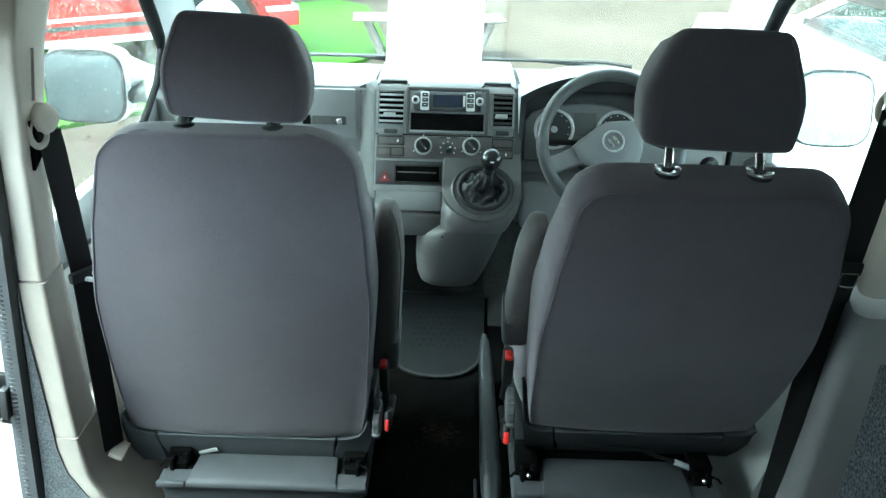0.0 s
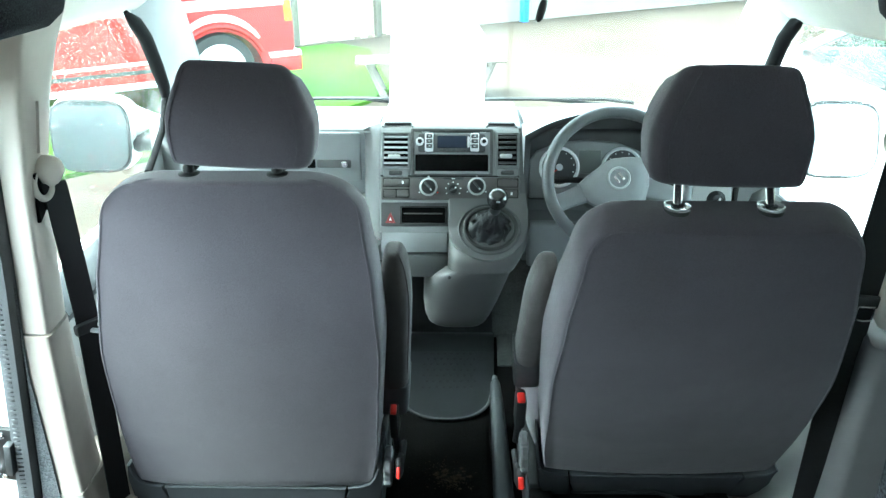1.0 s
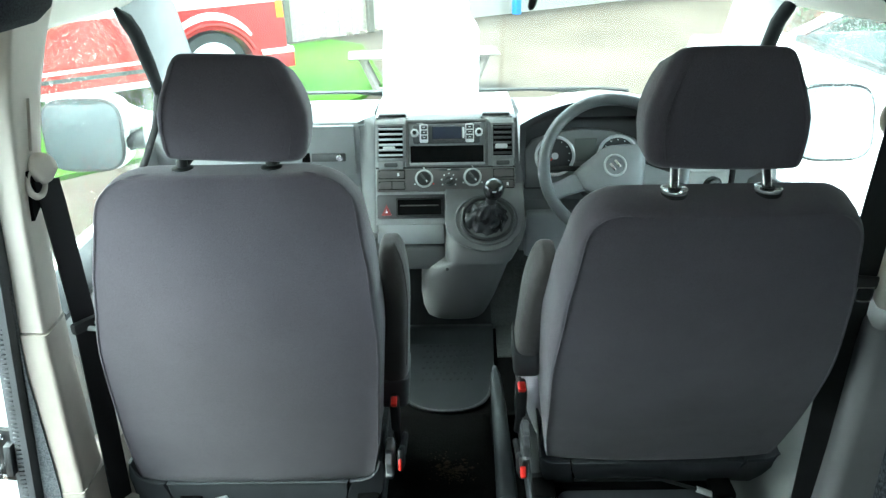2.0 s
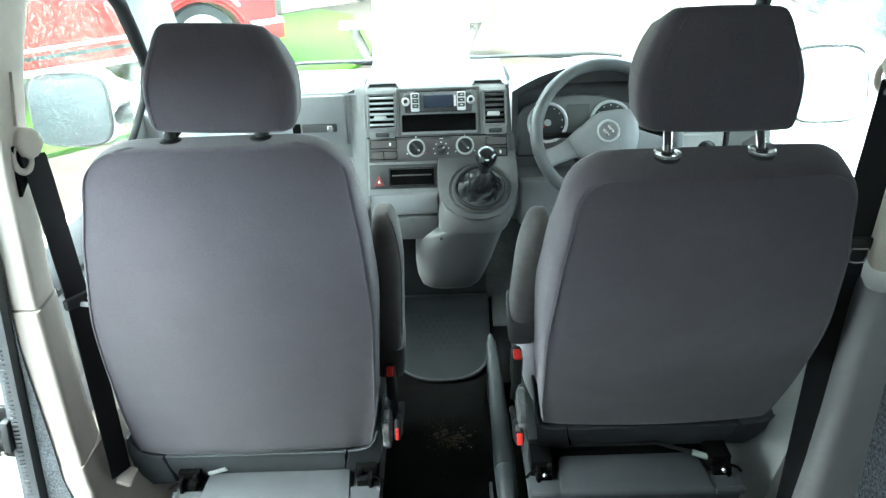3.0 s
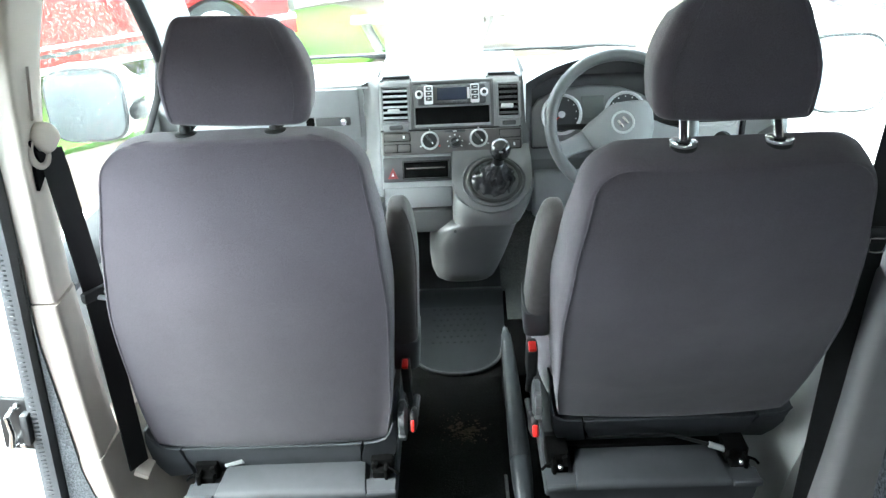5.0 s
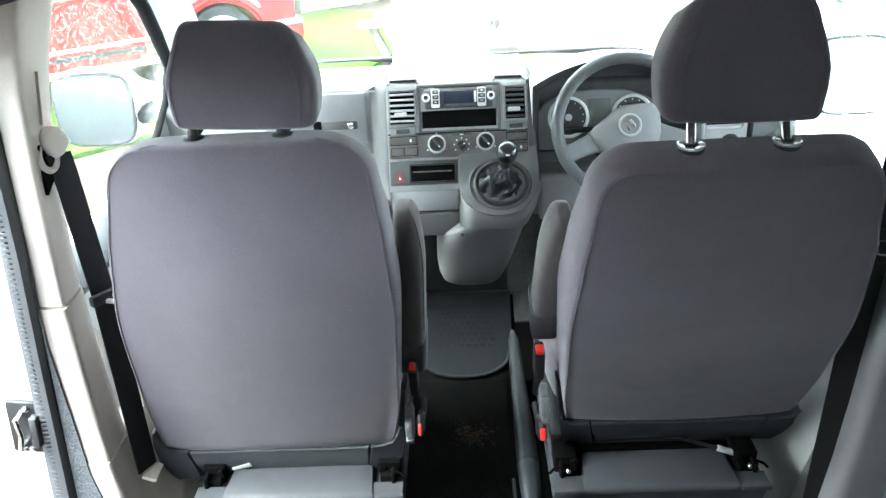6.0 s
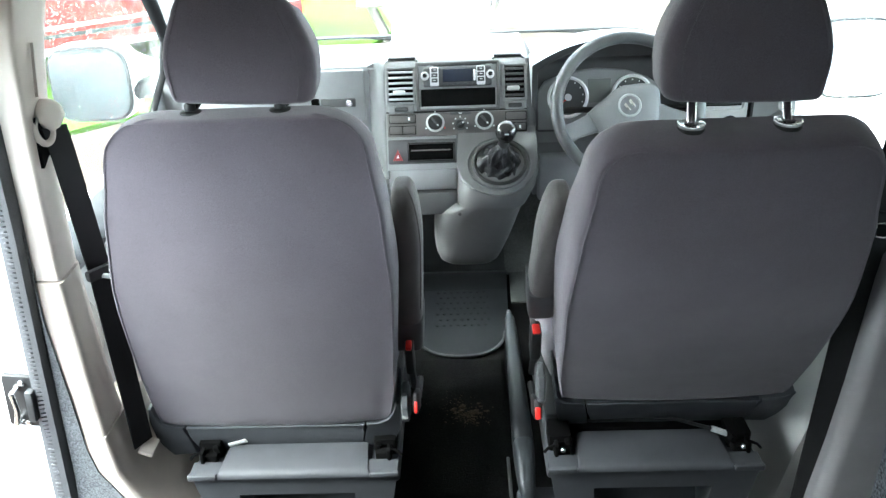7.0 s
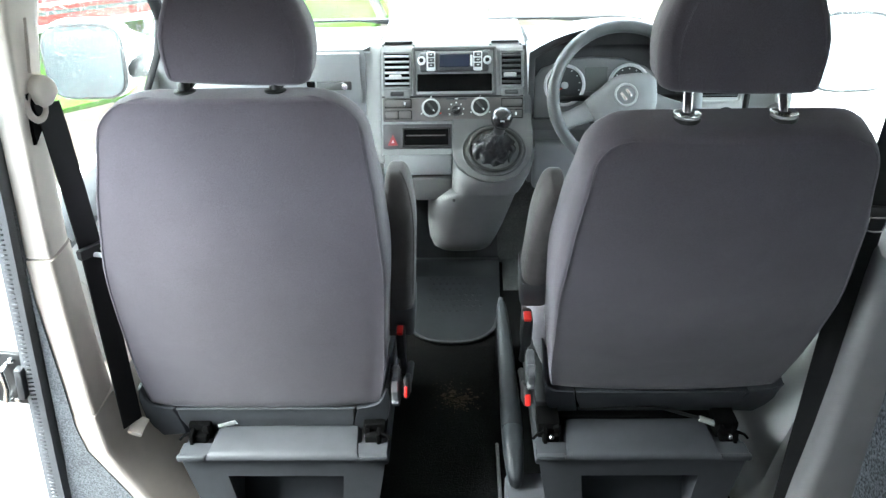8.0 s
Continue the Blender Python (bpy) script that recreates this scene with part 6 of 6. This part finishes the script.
for k in range(3):
    part("side_window", prism([(0.5 + 1.35 * k, 0.7), (1.7 + 1.35 * k, 0.7), (1.7 + 1.35 * k, 1.25), (0.5 + 1.35 * k, 1.25)], lambda u, v, d: on_red(u, d - 0.005, v), 0.005), DISPLAY, red, "dark side window")
part("bumper", prism([(-0.06, -0.22), (0.32, -0.22), (0.30, -0.06), (-0.06, -0.06)], lambda u, v, d: on_red(u, d - 0.02, v), 1.74, bev=0.02), REDPAINT, red, "red bumper corner")
part("bumper_strip", prism([(-0.065, -0.06), (0.31, -0.06), (0.33, 0.0), (-0.05, 0.0)], lambda u, v, d: on_red(u, d - 0.022, v), 1.74, bev=0.01), WHITE, red, "pale bumper strip")
part("tail_lamp", prism([(0.03, 0.32), (0.11, 0.32), (0.12, 0.75), (0.05, 0.75)], lambda u, v, d: on_red(u, d - 0.008, v), 0.02), AMBER, red, "amber lamp")
crescent = [((0.56 + s * 0.075 * math.sin((k + 2) / 16 * math.pi)) * math.cos(a), (0.56 + s * 0.075 * math.sin((k + 2) / 16 * math.pi)) * math.sin(a)) for s, ks in ((0, range(13)), (1, range(12, -1, -1))) for k in ks for a in (math.pi * (0.22 + 0.56 * k / 12),)]
part("arch_crescent", prism(crescent, lambda u, v, d: on_red(arch_c + u, d - 0.007, v - 0.2), 0.006), WHITE, red, "white crescent over the wheel arch")
part("arch_flare", tube([on_red(arch_c + (arch_r + 0.03) * math.cos(t), -0.012, -0.2 + (arch_r + 0.03) * math.sin(t)) for t in (math.pi * (0.14 + 0.72 * k / 16) for k in range(17))], 0.022, 8), REDPAINT, red, "flared arch lip")
for a in (arch_c, 4.5):
    for b in (0.02, 1.5):
        m = facing(on_red(a, b, -0.155), -RB)
        w = part("wheel", lathe([(0.28, -0.18), (0.37, -0.18), (0.395, -0.14), (0.395, -0.04), (0.375, 0.0), (0.29, 0.005), (0.28, -0.01)], m, 36), TYRE, red, "black tyre on steel wheel")
        part("rim", lathe([(0.285, -0.05), (0.285, 0.006), (0.276, 0.014), (0.255, 0.006), (0.17, 0.003), (0.14, 0.013), (0.06, 0.018), (0.0, 0.018)], m, 32), WHITE, w, "pale steel rim")

# ---- white car alongside ----
car = thing("white_car", "white estate car parked alongside, wet from rain", "car", at=(2.8, 3.4, G))
cs = [(6.9, -0.3), (6.95, 0.1), (6.7, 0.36), (5.6, 0.52), (4.85, 0.595), (2.9, 0.62), (0.6, 0.64), (0.3, 0.55), (0.3, -0.3)]
part("body", prism(cs, lambda u, v, d: (2.0 + d, u, v), 1.65, bev=0.04), WHITE, car, "glossy white body", 30)
roof = [(4.2, 0.93), (3.9, 0.99), (2.5, 1.03), (1.0, 0.99), (0.7, 0.93)]
part("roof", prism(roof + [(1.0, 0.95), (2.5, 0.985), (3.85, 0.95)], lambda u, v, d: (2.18 + d, u, v), 1.29), WHITE, car, "white roof")
for y0, y1, z1 in ((4.86, 4.15, 0.94), (3.0, 3.0, 0.98), (1.75, 1.7, 0.98), (0.62, 0.85, 0.95)):
    for xa, xb in ((2.03, 2.19), (3.62, 3.46)):
        part("roof_pillar", tube([(xa, y0, 0.6), (xb, y1, z1)], 0.035, 8), WHITE, car, "white roof pillar")
part("cabin_lining", box((2.82, 2.75, 0.635), (1.58, 3.95, 0.045), 0.01), BLACK, car, "dark cabin lining")
for y in (2.0, 3.3):
    for x in (2.45, 3.15):
        part("cabin_seat", box((x, y, 0.72), (0.46, 0.16, 0.3), 0.06, 3, rot=(12, 0, 0)), MID, car, "grey seat back")
part("side_glass", loft([[(2.035, 4.75, 0.62), (2.035, 0.7, 0.64), (2.185, 0.88, 0.95), (2.185, 4.15, 0.945)], [(2.042, 4.75, 0.62), (2.042, 0.7, 0.64), (2.192, 0.88, 0.95), (2.192, 4.15, 0.945)]]), CARGLASS, car, "wet side glass").visible_shadow = False
for y in (1.3, 5.75):
    m = facing((2.02, y, -0.24), (-1, 0, 0))
    w = part("wheel", lathe([(0.19, -0.16), (0.29, -0.16), (0.31, -0.13), (0.31, -0.03), (0.29, 0.0), (0.2, 0.005)], m, 32), TYRE, car, "black tyre")
    part("rim", lathe([(0.2, -0.04), (0.2, 0.006), (0.185, 0.012), (0.1, 0.004), (0.0, 0.01)], m, 28), SATIN, w, "silver rim")

# ---- timber bench ----
bench_ob = thing("garden_bench", "weathered low timber bench on the lawn edge", "bench", at=(-0.315, 9.1, G))
m0 = Matrix.Translation((-0.315, 9.1, G)) @ Matrix.Rotation(radians(6), 4, "Z") @ Matrix.Diagonal((1.07, 0.9, 0.55, 1))
for k in range(4):
    part("plank", join_in(bmesh.new(), box((0, -0.225 + 0.15 * k, 0.72), (1.6, 0.14, 0.04), 0.008), m0), TABLEWOOD, bench_ob)
for s in (-1, 1):
    part("cross_beam", join_in(bmesh.new(), box((s * 0.62, 0, 0.655), (0.045, 0.56, 0.09), 0.006), m0), TABLEWOOD, bench_ob)
    for t in (-1, 1):
        leg = tube([m0 @ Vector((s * 0.66, t * 0.2, 0.7)), m0 @ Vector((s * 0.5, t * 0.24, 0.0))], 0.045, 6)
        part("leg", leg, TABLEWOOD, bench_ob)

# ---- fence, wall, blue post, hedge ----
F0, F1 = Vector((-7.0, 8.8, G)), Vector((0.35, 15.3, G))
fd = (F1 - F0).normalized()
fn = Vector((fd.y, -fd.x, 0))
fence = thing("fence", "weathered vertical board fence behind the lawn", "fence", at=tuple((F0 + F1) / 2))
ang = math.atan2(fd.y, fd.x)
rng = random.Random(3)
board = None
length = (F1 - F0).length
count = int(length / 0.135)
boards = []
for k in range(count):
    c = F0 + fd * (0.135 * k + 0.07)
    b = box((0, 0, 0.95), (0.125, 0.022, 1.9), 0.004) if board is None else None
    if b:
        board = part("board", b, TIMBER, fence)
        board.matrix_basis = Matrix.Translation(c) @ Matrix.Rotation(ang, 4, "Z")
    else:
        ob = new("board", board.data)
        ob.parent, ob.matrix_parent_inverse = fence, board.matrix_parent_inverse
        ob.matrix_basis = Matrix.Translation(c + fn * rng.uniform(-0.008, 0.008) + Vector((0, 0, rng.uniform(-0.03, 0.03)))) @ Matrix.Rotation(ang + rng.uniform(-0.02, 0.02), 4, "Z")
for k in range(6):
    c = F0 + fd * (1.0 + 1.62 * k) + fn * 0.07
    part("post", box(c + Vector((0, 0, 1.0)), (0.1, 0.1, 2.0), 0.008, rot=pose(0, 0, 0, 0, 0, math.degrees(ang))), POSTWOOD, fence, "dark square post")
W1 = Vector((14.0, 25.0, G))
wd = (W1 - F1).normalized()
wn_ = Vector((wd.y, -wd.x, 0))
bm = loft([[p + wn_ * o + Vector((0, 0, z)) for o, z in ((0, -0.05), (0, 2.2), (-0.2, 2.2), (-0.2, -0.05))] for p in (F1, F1 + wd * 3, W1)])
setting("wall_garden", bm, RENDERWALL, "pale rendered boundary wall", "wall")
bp = F1 + wd * 0.95 + wn_ * 0.3
post = part("marker_post", box(bp + Vector((0, 0, 0.6)), (0.14, 0.14, 1.2), 0.02, rot=(0, 0, 35)), BLUE)
tagged(post, "bright blue square marker post by the wall", "post")
for hx, hy, hl, hh, seed in ((6.4, 11.5, 5.0, 3.2, 21), (6.2, 7.2, 4.0, 3.0, 22), (8.2, 15.5, 5.0, 3.4, 23)):
    hedge = thing("hedge_tree", "grey-green leafy tree behind the parked car", "tree", "trees by the car park", at=(hx, hy, G))
    rng = random.Random(seed)
    part("trunk", tube([(hx, hy, G), (hx + 0.1, hy, G + 1.0), (hx, hy + 0.1, G + hh * 0.8)], lambda f: 0.14 - 0.1 * f, 8), BARK, hedge, "brown trunk")
    for k in range(6):
        a = rng.uniform(0, 6.28)
        part("limb", tube([(hx, hy, G + 0.7 + 0.25 * k), (hx + 0.8 * math.cos(a), hy + 0.9 * math.sin(a), G + 1.3 + 0.3 * k), (hx + 1.4 * math.cos(a), hy + 1.7 * math.sin(a), G + 1.6 + 0.35 * k)], lambda f: 0.05 - 0.04 * f, 6), BARK, hedge)
    verts, faces = [], []
    clumps = [(rng.uniform(-1.2, 1.2), rng.uniform(-hl / 2, hl / 2), rng.uniform(0.5, hh)) for _ in range(60)]
    for _ in range(5200):
        cx0, cy0, cz0 = clumps[rng.randrange(60)]
        p = Vector((hx + cx0 + rng.gauss(0, 0.28), hy + cy0 + rng.gauss(0, 0.35), max(G + 0.05, G + cz0 + rng.gauss(0, 0.28))))
        d = Vector((rng.uniform(-1, 1), rng.uniform(-1, 1), rng.uniform(-1, 1))).normalized() * rng.uniform(0.04, 0.08)
        e = d.orthogonal().normalized() * d.length * 0.5
        n = len(verts)
        verts += [p - d, p + e, p + d, p - e]
        faces.append((n, n + 1, n + 2, n + 3))
    data = bpy.data.meshes.new("crown")
    data.from_pydata(verts, [], faces)
    data.materials.append(LEAF)
    crown = new("crown", data)
    crown.parent, crown.matrix_parent_inverse = hedge, Matrix.Translation((-hx, -hy, -G))
    tagged(crown, "small grey-green leaves")
